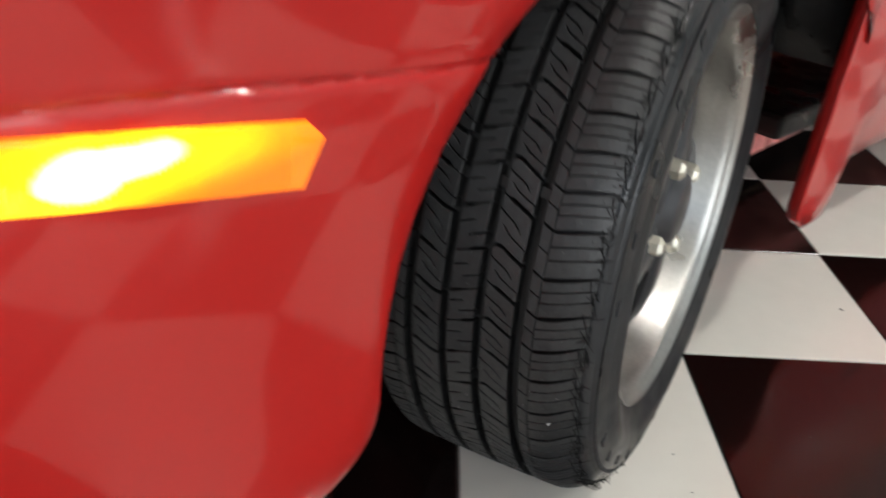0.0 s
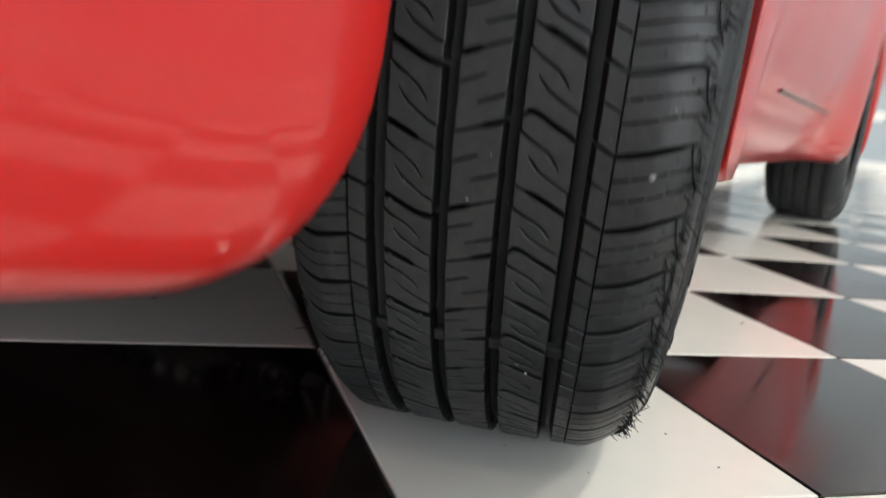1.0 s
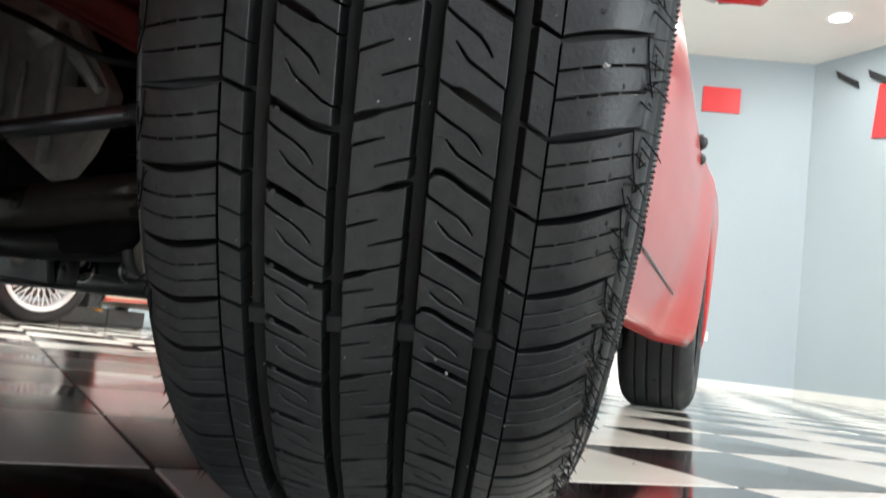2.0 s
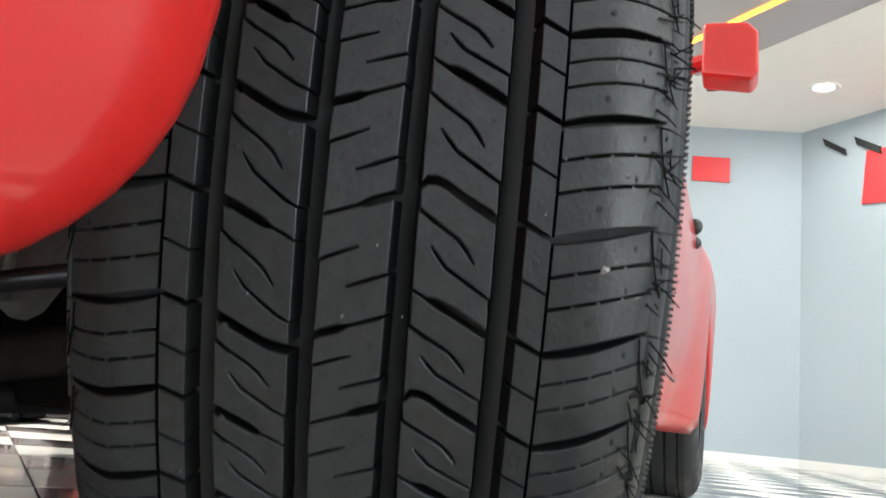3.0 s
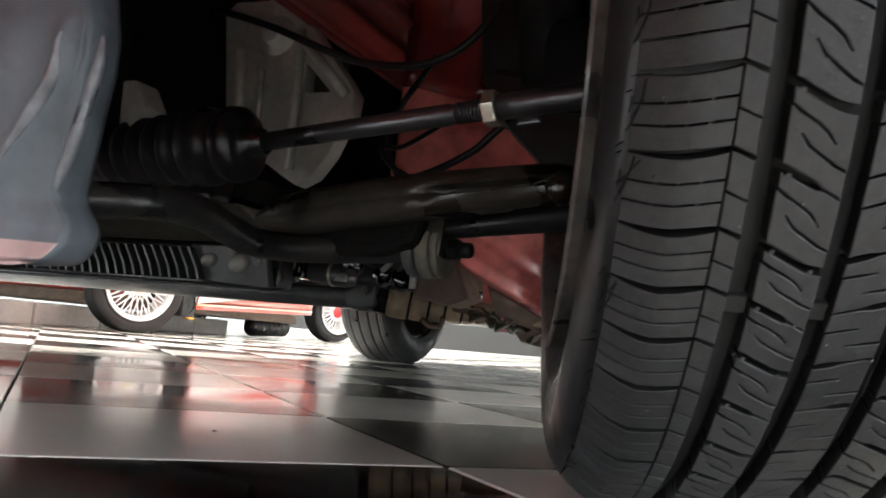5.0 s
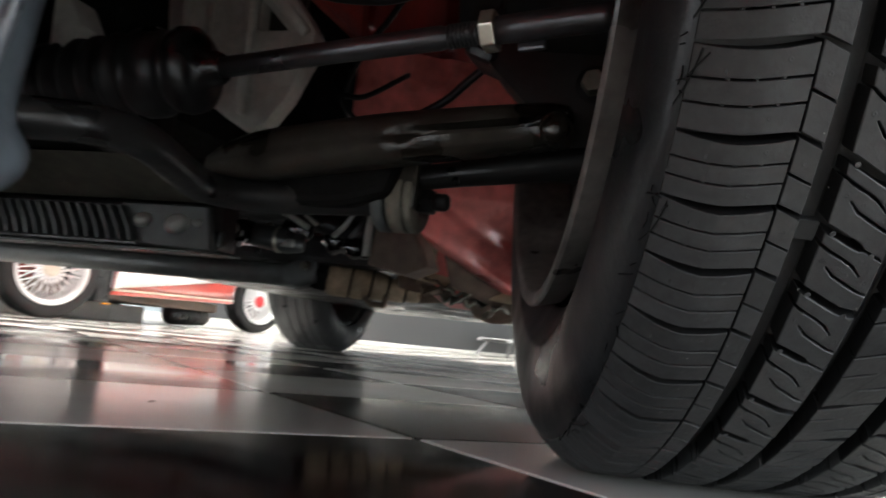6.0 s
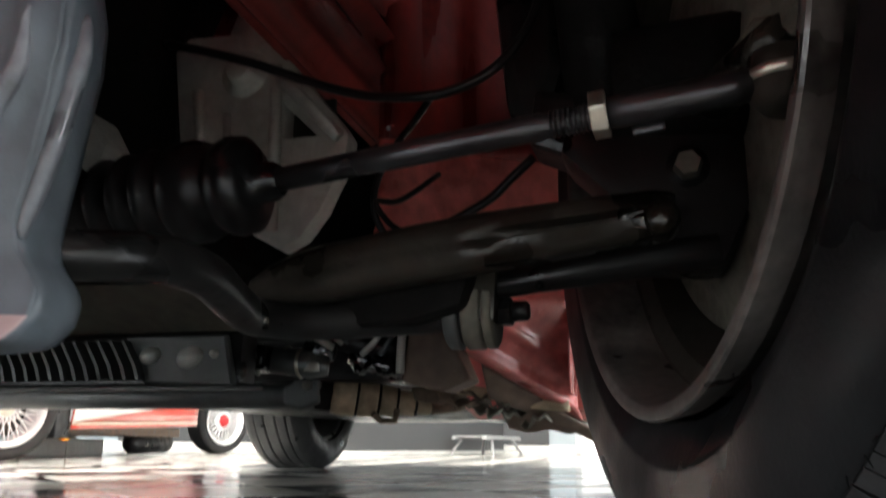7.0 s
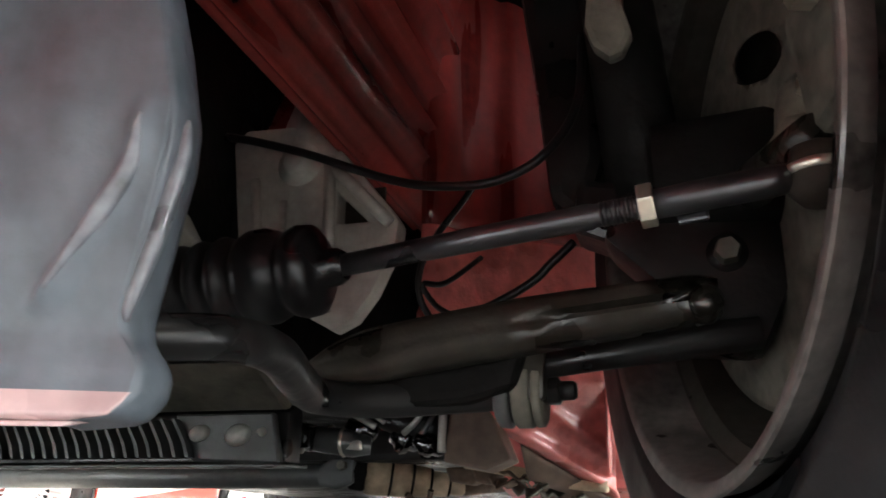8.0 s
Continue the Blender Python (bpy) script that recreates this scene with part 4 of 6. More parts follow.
def spoke_geo(n=5):
    """Broad spokes that stand near the outer face and dip to the barrel."""
    g = []
    for k in range(n):
        a = 2 * math.pi * k / n + radians(70)
        v, f = [], []
        st = ((0.030, 0.080, 0.026), (0.060, 0.080, 0.024), (0.090, 0.077, 0.021), (0.120, 0.072, 0.022), (0.148, 0.064, 0.026), (0.176, 0.050, 0.034))
        for r, top, w in st:
            v += [(top - 0.030, r, -w * 0.8), (top - 0.006, r, -w), (top, r, -w * 0.7), (top + 0.002, r, 0), (top, r, w * 0.7), (top - 0.006, r, w), (top - 0.030, r, w * 0.8)]
        for i in range(len(st) - 1):
            for c in range(7):
                c2 = (c + 1) % 7
                f.append((7 * i + c, 7 * i + c2, 7 * i + 7 + c2, 7 * i + 7 + c))
        f += [tuple(range(6, -1, -1)), tuple(7 * (len(st) - 1) + c for c in range(7))]
        g.append(moved((v, f), Matrix.Rotation(a, 4, "X")))
    return g


rim = part("front_rim", rim_geo(), M_RIM, car, "polished deep-lipped alloy rim, dusty on its inner side", True, wheel_pose(0, 0, STEER))
for g in spoke_geo():
    sharp(part("spoke", g, M_SPOKE, rim, "dark grey painted spoke"), 40)
part("hub", lathe([(0.010, 0.0), (0.010, 0.07), (0.060, 0.074), (0.074, 0.070), (0.080, 0.040), (0.090, 0.034), (0.093, 0.026), (0.093, 0.0)], 40), M_SPOKE, rim, "dark grey wheel centre", True)
for k in range(4):
    a = k * math.pi / 2 + 0.4
    part("lug_nut", moved(lathe([(0.066, 0.0), (0.066, 0.011), (0.088, 0.010), (0.092, 0.006), (0.092, 0.0)], 6), Matrix.Rotation(a, 4, "X") @ Matrix.Translation((0, 0.053, 0))), M_ZINC, rim)
barrel = sharp(part("inner_barrel", lathe([(-0.064, 0.1852), (-0.062, 0.1846), (-0.056, 0.1740), (-0.020, 0.1690), (0.009, 0.1652)], 96), M_RIMIN, rim, "dull brake-dusted inner barrel"), 30)
sharp(part("inner_lip", lathe([(-0.090, 0.1960), (-0.100, 0.1985), (-0.1040, 0.1995), (-0.1056, 0.1985), (-0.1060, 0.1965), (-0.1050, 0.1915), (-0.1035, 0.1900), (-0.096, 0.1894), (-0.080, 0.1868), (-0.063, 0.1851)], 96), M_LIPDUST, rim, "dusty pale rim lip"), 45)
part("wheel_back", lathe([(0.004, 0.05), (0.006, 0.120), (0.002, 0.150), (0.008, 0.1660), (0.012, 0.1660), (0.012, 0.05)], 72, closed=True), M_RIMIN, rim, "brake-dusted back of the wheel disc", True)
part("brake_disc", lathe([(-0.024, 0.055), (-0.024, 0.152), (-0.010, 0.152), (-0.010, 0.055)], 64, closed=True), M_DISC, rim, "brake disc, darkened for the shade behind the shield", True)


def plain_tyre(name, m, label):
    """A tyre whose ribs and side lugs show only from afar."""
    prof = []
    R = R_T
    for s in [x / 1000 for x in range(-92, 93, 2)]:
        cut = min(abs(s - q) for q in (-0.055, -0.02, 0.02, 0.055)) < 0.003
        prof.append((s, crown(s) - (DEPTH if cut else 0)))
    side = [(0.1012, R - 0.022), (0.1085, R - 0.040), (0.1130, R - 0.060), (0.108, R - 0.078), (0.1005, R - 0.0955)]
    prof = [(-a, r) for a, r in side[::-1]] + prof + side
    return part(name, lathe(prof, 72), M_RUBBER, car, label, True, m)


for x, y, st in ((-0.010, WB, 0), (-TRACK + 0.035, WB + 0.01, 180), (-TRACK, 0, 180 + STEER)):
    m = wheel_pose(x, y, st)
    plain_tyre("tyre", m, "black ribbed tyre on an alloy rim")
    r2 = place("rim", rim.data, car, m @ Matrix.Diagonal((0.86, 1, 1, 1)), "polished alloy rim")
    part("rim_face", join(*spoke_geo()), M_RIM, r2)
    part("inner_barrel", lathe([(-0.098, 0.1985), (-0.102, 0.1950), (-0.100, 0.1900), (-0.085, 0.1850), (-0.050, 0.1730), (0.02, 0.168), (0.030, 0.120), (0.028, 0.0)], 64), M_RIM, r2, "dull silver inner barrel", True)

# ---------------------------------------------------------------- under the car, round the front left wheel


def lower_arm():
    """Pressed track control arm: a rounded channel with a boss at its outer end."""
    a, b = Vector((-0.084, -0.049, 0.2000)), Vector((-0.332, -0.0470, 0.1685))
    n = 26
    v, f = [], []
    prof = [(-0.0125, -0.0085), (-0.0085, -0.0125), (0.011, -0.0125), (0.013, -0.0095), (0.013, 0.0085), (0.010, 0.0125), (-0.0085, 0.0125), (-0.0125, 0.0085), (-0.0138, 0.003), (-0.0085, 0.0015), (-0.0085, -0.0015), (-0.0138, -0.003)]
    m = len(prof)
    for i in range(n):
        t = i / (n - 1)
        c = a.lerp(b, t)
        c.z += 0.003 * math.sin(math.pi * t)
        k = 1.0 if i > 2 else (0.80, 0.97, 1.0)[i]
        g = 1.0 + 0.25 * min(1, t * 2.2)
        if i > n - 6:
            k = (0.97, 0.90, 0.78, 0.58, 0.30)[i - n + 5]
        for j, (py, pz) in enumerate(prof):
            if j in (9, 10):
                slot_in = min(1, max(0, (t - 0.07) / 0.03)) * min(1, max(0, (0.42 - t) / 0.12))
                py = -0.0135 + 0.010 * slot_in
            v.append((c.x, c.y + py * k, c.z + pz * k * g))
    for i in range(n - 1):
        for j in range(m):
            j2 = (j + 1) % m
            f.append((i * m + j, (i + 1) * m + j, (i + 1) * m + j2, i * m + j2))
    f += [tuple(range(m)), tuple(reversed(range((n - 1) * m, n * m)))]
    ob = sharp(part("lower_arm", (v, f), M_ARM, car, "dusty brown pressed-steel lower control arm"), 62)
    part("arm_boss", lathe([(-0.0665, 0.0), (-0.0662, 0.004), (-0.0645, 0.0078), (-0.060, 0.0100), (-0.045, 0.0100)], 24, "y"), M_ARM, ob, "", True, pose(-0.0915, 0, 0.1955))
    return ob


lower_arm()
part("arm_web", soften(prism([(-0.195, 0.190), (-0.205, 0.156), (-0.235, 0.148), (-0.300, 0.144), (-0.332, 0.147), (-0.340, 0.168), (-0.300, 0.180)], "y", -0.030, -0.012), 0.007, 3), M_SOOT, car, "black lower web of the control arm")
sharp(part("ball_joint_arm", soften(join(tube([(-0.060, -0.018, 0.186), (-0.10, -0.016, 0.183), (-0.16, -0.012, 0.176), (-0.215, -0.006, 0.170)], [0.010, 0.011, 0.009, 0.008], 12)), 0.001, 1), M_BLACK, car, "black lower ball-joint arm"), 40)

sway = spline([(-1.05, -0.235, 0.150), (-0.60, -0.235, 0.150), (-0.40, -0.232, 0.150), (-0.335, -0.222, 0.151), (-0.306, -0.190, 0.156), (-0.303, -0.150, 0.157), (-0.312, -0.105, 0.152), (-0.318, -0.065, 0.149), (-0.295, -0.032, 0.150), (-0.255, -0.012, 0.154), (-0.205, -0.001, 0.158)], 7)
sb = part("anti_roll_bar", tube(sway, 0.0110, 16), M_BAR, car, "black bent anti-roll bar", True)
part("bar_clamp", soften(join(box(-0.482, -0.456, -0.258, -0.210, 0.132, 0.172)), 0.006, 2), M_BLACKRUB, sb, "rubber clamp of the anti-roll bar")
part("clamp_strap", soften(box(-0.476, -0.462, -0.261, -0.207, 0.129, 0.176), 0.004, 2), M_BLACK, sb)


def bar_bush():
    """Cupped rubber bush at the bar's end: washer, rubber, cup, nut and stud."""
    at = Vector((-0.218, 0.0, 0.158))
    ob = part("bar_end_bush", lathe([(-0.002, 0.0), (-0.002, 0.015), (0.004, 0.0195), (0.010, 0.0205), (0.016, 0.0195), (0.019, 0.015), (0.019, 0.0)], 32), M_BLACKRUB, car, "black rubber end bush in a dull steel cup", True, Matrix.Translation(at))
    part("cup", lathe([(-0.003, 0.0), (-0.003, 0.0200), (-0.001, 0.0224), (0.0055, 0.0228), (0.0065, 0.0215), (0.0065, 0.0)], 36), M_LIP, ob, "dull steel cup washer", True)
    part("washer", lathe([(0.0085, 0.0), (0.0085, 0.0212), (0.0100, 0.0228), (0.0190, 0.0228), (0.0200, 0.0218), (0.0200, 0.0)], 36), M_SHIELD, ob, "dusty thick washer", True)
    part("washer", lathe([(0.0212, 0.0), (0.0212, 0.0215), (0.0222, 0.0224), (0.0262, 0.0222), (0.0270, 0.0210), (0.0270, 0.0)], 36), M_SHIELD, ob, "dusty thin washer", True)
    part("nut", lathe([(0.026, 0.0), (0.026, 0.0092), (0.036, 0.0092), (0.037, 0.0075), (0.037, 0.0)], 6), M_BLACK, ob)
    part("stud", lathe([(0.036, 0.0), (0.036, 0.0062), (0.0455, 0.0060), (0.047, 0.0045), (0.047, 0.0)], 14), M_BLACK, ob, "", True)
    sharp(part("upright_strap", soften(prism([(-0.206, 0.150), (-0.189, 0.150), (-0.187, 0.188), (-0.206, 0.186)], "y", -0.020, 0.004), 0.003, 2), M_ARM, car, "short strap between the arm and the bush"), 50)


bar_bush()


def tie_rod():
    out, inn = Vector((-0.050, -0.130, 0.2350)), Vector((-0.300, -0.119, 0.2095))
    lk = out.lerp(inn, 0.268)
    rod = part("tie_rod", tube([lk, lk.lerp(inn, 0.03), lk.lerp(inn, 0.14), lk.lerp(inn, 0.15), lk.lerp(inn, 0.42), inn], [0.0060, 0.0060, 0.0060, 0.0068, 0.0066, 0.0062], 18), M_STEEL, car, "dark steel tie rod running into a rubber bellows", True)
    th = []
    for i in range(9):
        c = lk.lerp(inn, 0.02 + 0.0125 * i)
        th.append(moved(lathe([(-0.0009, 0.0060), (0.0, 0.0069), (0.0009, 0.0060)], 18), between(c, inn)))
    part("thread", join(*th), M_STEEL, rod)
    part("rod_end", tube([out, out.lerp(inn, 0.03), out.lerp(inn, 0.18), out.lerp(inn, 0.262)], [0.0072, 0.0079, 0.0078, 0.0075], 18), M_STEEL, rod, "dull dark forged rod end", True)
    part("lock_nut", moved(soften(lathe([(-0.0042, 0.0), (-0.0042, 0.0114), (0.0038, 0.0114), (0.0038, 0.0)], 6), 0.001, 2), between(lk, inn)), M_ZINC, rod, "pale zinc hexagon lock nut")
    mid = out.lerp(inn, 0.185)
    part("spanner_flat", moved(soften(box(-0.0075, 0.0075, -0.0085, -0.0045, -0.0108, 0.003), 0.0015, 2), between(mid, inn)), M_STEEL, rod)
    bj = part("ball_joint", lathe([(-0.016, 0.0), (-0.016, 0.010), (-0.010, 0.0155), (0.002, 0.0165), (0.010, 0.0150), (0.013, 0.009), (0.014, 0.0)], 28, "z"), M_ARM, rod, "", True, pose(-0.036, -0.128, 0.238))
    part("crimp_ring", lathe([(-0.0035, 0.0162), (-0.002, 0.0178), (0.0005, 0.0178), (0.0020, 0.0162)], 28, "z"), M_ZINC, bj, "bright crimp ring", True)


tie_rod()


def bellows():
    """The steering rack's rubber boot: a wide cuff, folds, and the rack housing behind."""
    a, b = Vector((-0.292, -0.119, 0.2105)), Vector((-0.52, -0.112, 0.198))
    prof = [(-0.012, 0.008), (-0.008, 0.0105), (0.000, 0.0110), (0.002, 0.0200), (0.006, 0.0255), (0.013, 0.0265), (0.018, 0.0250), (0.0205, 0.0225), (0.0235, 0.0222), (0.0265, 0.0250), (0.033, 0.0275), (0.042, 0.0275), (0.047, 0.0255), (0.050, 0.0205), (0.053, 0.0198)]
    x = 0.053
    for i in range(5):
        prof += [(x + 0.004, 0.0250 - 0.0006 * i), (x + 0.007, 0.0262 - 0.0006 * i), (x + 0.010, 0.0250 - 0.0006 * i), (x + 0.0135, 0.0200 - 0.0005 * i)]
        x += 0.0145
    prof += [(x + 0.006, 0.0185), (x + 0.02, 0.0185), (x + 0.021, 0.016)]
    ob = part("steering_bellows", moved(lathe(prof, 44), between(a, b)), M_BLACKRUB, car, "black folded rubber steering bellows", True)
    part("rack_housing", tube([a.lerp(b, 0.55), b, b + (b - a) * 2.2], [0.0165, 0.0165, 0.0165], 20), M_BLACK, ob, "black steering rack housing", True)


bellows()


def upright():
    """Hub carrier, strut and brake shield inboard of the rim."""
    ob = part("hub_carrier", soften(join(prism([(-0.150, 0.250), (-0.118, 0.218), (-0.105, 0.180), (-0.058, 0.176), (-0.040, 0.215), (-0.040, 0.250), (-0.060, 0.275), (-0.112, 0.285), (-0.140, 0.280)], "y", -0.022, 0.030)), 0.009, 2), M_BLACK, car, "black hub carrier with a pale bolt head")
    sharp(ob, 50)
    part("carrier_lug", soften(join(prism([(-0.170, 0.262), (-0.118, 0.240), (-0.105, 0.262), (-0.125, 0.290), (-0.165, 0.298)], "y", -0.010, 0.035)), 0.006, 2), M_BLACK, ob)
    part("bolt_head", moved(soften(lathe([(-0.009, 0.0), (-0.009, 0.0076), (0.0, 0.0087), (0.004, 0.0087), (0.004, 0.0)], 6, "y"), 0.001, 2), pose(-0.0755, -0.023, 0.2345, 0, 20, 0)), M_SHIELD, ob, "dull zinc bolt head")
    part("bolt_washer", moved(lathe([(-0.003, 0.0), (-0.003, 0.0120), (0.0, 0.0125), (0.004, 0.0125)], 28, "y"), pose(-0.0755, -0.020, 0.2345)), M_BLACK, ob, "", True)
    part("strut", tube([(-0.118, 0.006, 0.26), (-0.130, 0.008, 0.40), (-0.165, 0.016, 0.72)], [0.026, 0.026, 0.026], 24), M_SOOT, ob, "black strut tube", True)
    part("spring_seat", moved(lathe([(0.0, 0.026), (0.004, 0.060), (0.012, 0.066), (0.014, 0.060), (0.010, 0.026)], 32, "z"), pose(-0.138, 0.010, 0.47, 0, -8, 0)), M_BLACK, ob, "", True)
    coil = [Vector((-0.140 - 0.025 * i / 60 + 0.052 * math.cos(i * 0.52), 0.010 + 0.052 * math.sin(i * 0.52), 0.485 + 0.0033 * i)) for i in range(66)]
    part("coil_spring", tube(coil, 0.006, 8), M_BLACK, ob, "black coil spring", True)
    part("hose_bracket", soften(join(prism([(-0.151, 0.380), (-0.146, 0.364), (-0.136, 0.354), (-0.127, 0.357), (-0.121, 0.370), (-0.126, 0.392), (-0.124, 0.430), (-0.156, 0.430), (-0.149, 0.400)], "y", -0.062, -0.050)), 0.004, 2), M_SHIELD, ob, "dusty hose bracket")
    part("steering_arm", tube([(-0.036, -0.126, 0.258), (-0.046, -0.085, 0.266), (-0.058, -0.03, 0.272)], [0.011, 0.0105, 0.014], 14), M_ARM, ob, "", True)


upright()


def brake_shield():
    """Dusty pressed brake shield inside the rim, with an oval opening, and the caliper."""
    n = 120
    rings = [0.026 + 0.005 * i for i in range(25)] + [0.150, 0.152]
    holes = ((0.003, 0.078, 0.46, 0.044, 0.017), (0.085, -0.075, 2.4, 0.030, 0.016))

    def inside(y, z):
        """Which opening a point lies in, and how deep."""
        for h in holes:
            c, q = math.cos(h[2]), math.sin(h[2])
            a, b = (y - h[0]) * c + (z - h[1]) * q, -(y - h[0]) * q + (z - h[1]) * c
            k = (a / h[3]) ** 2 + (b / h[4]) ** 2
            if k < 1:
                return h, k
        return None, 1.0
    v, f, gone = [], [], []
    for r in rings:
        for k in range(n):
            a = 2 * math.pi * k / n
            y, z = r * math.cos(a), r * math.sin(a)
            h, d = inside(y, z)
            gone.append(h is not None)
            if h:
                g = 1 / math.sqrt(max(d, 1e-4))
                y, z = h[0] + (y - h[0]) * g, h[1] + (z - h[1]) * g
            s = -0.044 + (0.006 if r == 0.152 else 0) + 0.0015 * math.sin(3 * a) - (0.004 if r < 0.085 else 0) - (0.002 if 0.12 < r < 0.135 else 0)
            v.append((s, y, z))
    for i in range(len(rings) - 1):
        for k in range(n):
            k2 = (k + 1) % n
            q = (i * n + k, (i + 1) * n + k, (i + 1) * n + k2, i * n + k2)
            if not all(gone[w] for w in q):
                f.append(q)
    ob = part("brake_shield", (v, f), M_SHIELD, car, "dusty grey brake shield inside the rim", True, wheel_pose(0, 0, STEER))
    so = ob.modifiers.new("thickness", "SOLIDIFY")
    so.thickness = 0.0016
    part("caliper", soften(prism([(-0.165, -0.02), (-0.10, -0.035), (-0.085, 0.04), (-0.12, 0.085), (-0.158, 0.06)], "x", -0.075, -0.012), 0.012, 3), M_SHIELD, ob, "cast brake caliper")
    part("caliper_bolt", moved(lathe([(-0.086, 0.0), (-0.086, 0.008), (-0.074, 0.008)], 6), Matrix.Translation((0, -0.125, 0.035))), M_ZINC, ob)


brake_shield()
knuckle = sharp(part("knuckle_casting", soften(prism([(-0.056, 0.262), (-0.040, 0.256), (-0.016, 0.268), (-0.012, 0.310), (-0.028, 0.321), (-0.044, 0.310), (-0.046, 0.288)], "y", -0.088, -0.046), 0.011, 3), M_SHIELD, car, "dusty olive-grey knuckle casting"), 60)
part("knuckle_rib", tube([(-0.054, -0.080, 0.266), (-0.040, -0.092, 0.280), (-0.018, -0.092, 0.284)], [0.005, 0.006, 0.005], 10), M_SHIELD, knuckle, "", True)
part("knuckle_bolt", moved(lathe([(-0.008, 0.0), (-0.008, 0.006), (0.0, 0.007), (0.004, 0.007)], 6, "y"), pose(-0.030, -0.088, 0.304)), M_ZINC, knuckle, "bright bolt head")
part("stub_axle", tube([(-0.115, 0.0, 0.290), (-0.02, 0.0, 0.2905)], [0.040, 0.046], 28), M_SOOT, car, "", True)


def pocketed(outline, hole, y0, y1):
    """A plate in the xz plane with one opening through it."""
    bm = bmesh.new()
    es = []
    for loop in (outline, hole):
        vs = [bm.verts.new((x, y0, z)) for x, z in loop]
        es += [bm.edges.new((a, b)) for a, b in zip(vs, vs[1:] + vs[:1])]
    fs = [g for g in bmesh.ops.triangle_fill(bm, use_beauty=True, use_dissolve=False, edges=es)["geom"] if isinstance(g, bmesh.types.BMFace)]
    ex = bmesh.ops.extrude_face_region(bm, geom=fs, use_keep_orig=True)
    bmesh.ops.translate(bm, vec=(0, y1 - y0, 0), verts=[g for g in ex["geom"] if isinstance(g, bmesh.types.BMVert)])
    bmesh.ops.recalc_face_normals(bm, faces=bm.faces[:])
    return out_of(bm)


def mount_bracket():
    """The cast bracket behind the bellows, with raised ribs, a web and a big bolt."""
    y0, y1 = 0.030, 0.050
    out = [(-0.452, 0.375), (-0.440, 0.386), (-0.385, 0.384), (-0.366, 0.372), (-0.312, 0.306), (-0.304, 0.294), (-0.306, 0.276), (-0.316, 0.256), (-0.323, 0.240), (-0.338, 0.220), (-0.354, 0.212), (-0.372, 0.222), (-0.436, 0.262)]
    ob = sharp(part("mount_bracket", soften(pocketed(out, [(-0.355, 0.322), (-0.355, 0.296), (-0.329, 0.296)], y0, y1), 0.003, 2), M_CAST, car, "grey cast aluminium engine mount bracket"), 40)
    # brown-black backing puts the recess's shade into colour
    part("pocket_floor", box(-0.362, -0.322, y1 - 0.004, y1 - 0.001, 0.290, 0.330), M_ARM, ob, "dark floor that stands for the pocket's shade")
    for name, pts, r in (("rib", [(-0.426, 0.026, 0.338), (-0.420, 0.024, 0.300), (-0.416, 0.024, 0.268)], 0.0042), ("rib", [(-0.362, 0.026, 0.352), (-0.358, 0.023, 0.300), (-0.357, 0.023, 0.225)], 0.0048), ("rib", [(-0.362, 0.026, 0.346), (-0.335, 0.025, 0.318), (-0.310, 0.026, 0.292)], 0.005), ("rib", [(-0.400, 0.027, 0.318), (-0.397, 0.026, 0.252)], 0.003)):
        part(name, tube(pts, r, 10), M_CAST, ob, "", True)
    part("mount_bolt", moved(lathe([(-0.010, 0.0), (-0.010, 0.008), (-0.009, 0.0105), (0.0, 0.0120), (0.002, 0.019), (0.006, 0.020), (0.010, 0.020)], 24, "y"), pose(-0.390, 0.028, 0.350)), M_CAST, ob, "flanged bolt head", True)
    part("mount_dome", moved(lathe([(0.030, 0.0), (0.028, 0.014), (0.020, 0.026), (0.0, 0.032), (-0.02, 0.032)], 28, "z"), pose(-0.385, 0.06, 0.392)), M_CAST, car, "grey domed engine mount", True)
    part("mount_arm", soften(prism([(-0.520, 0.20), (-0.452, 0.20), (-0.448, 0.39), (-0.470, 0.44), (-0.520, 0.44)], "y", 0.045, 0.075), 0.006, 2), M_BLACK, car)


mount_bracket()
part("rack_bracket", soften(prism([(-0.402, 0.208), (-0.386, 0.208), (-0.380, 0.236), (-0.392, 0.256), (-0.404, 0.256)], "y", -0.130, -0.105), 0.003, 2), M_CAST, car, "small dusty grey rack bracket")


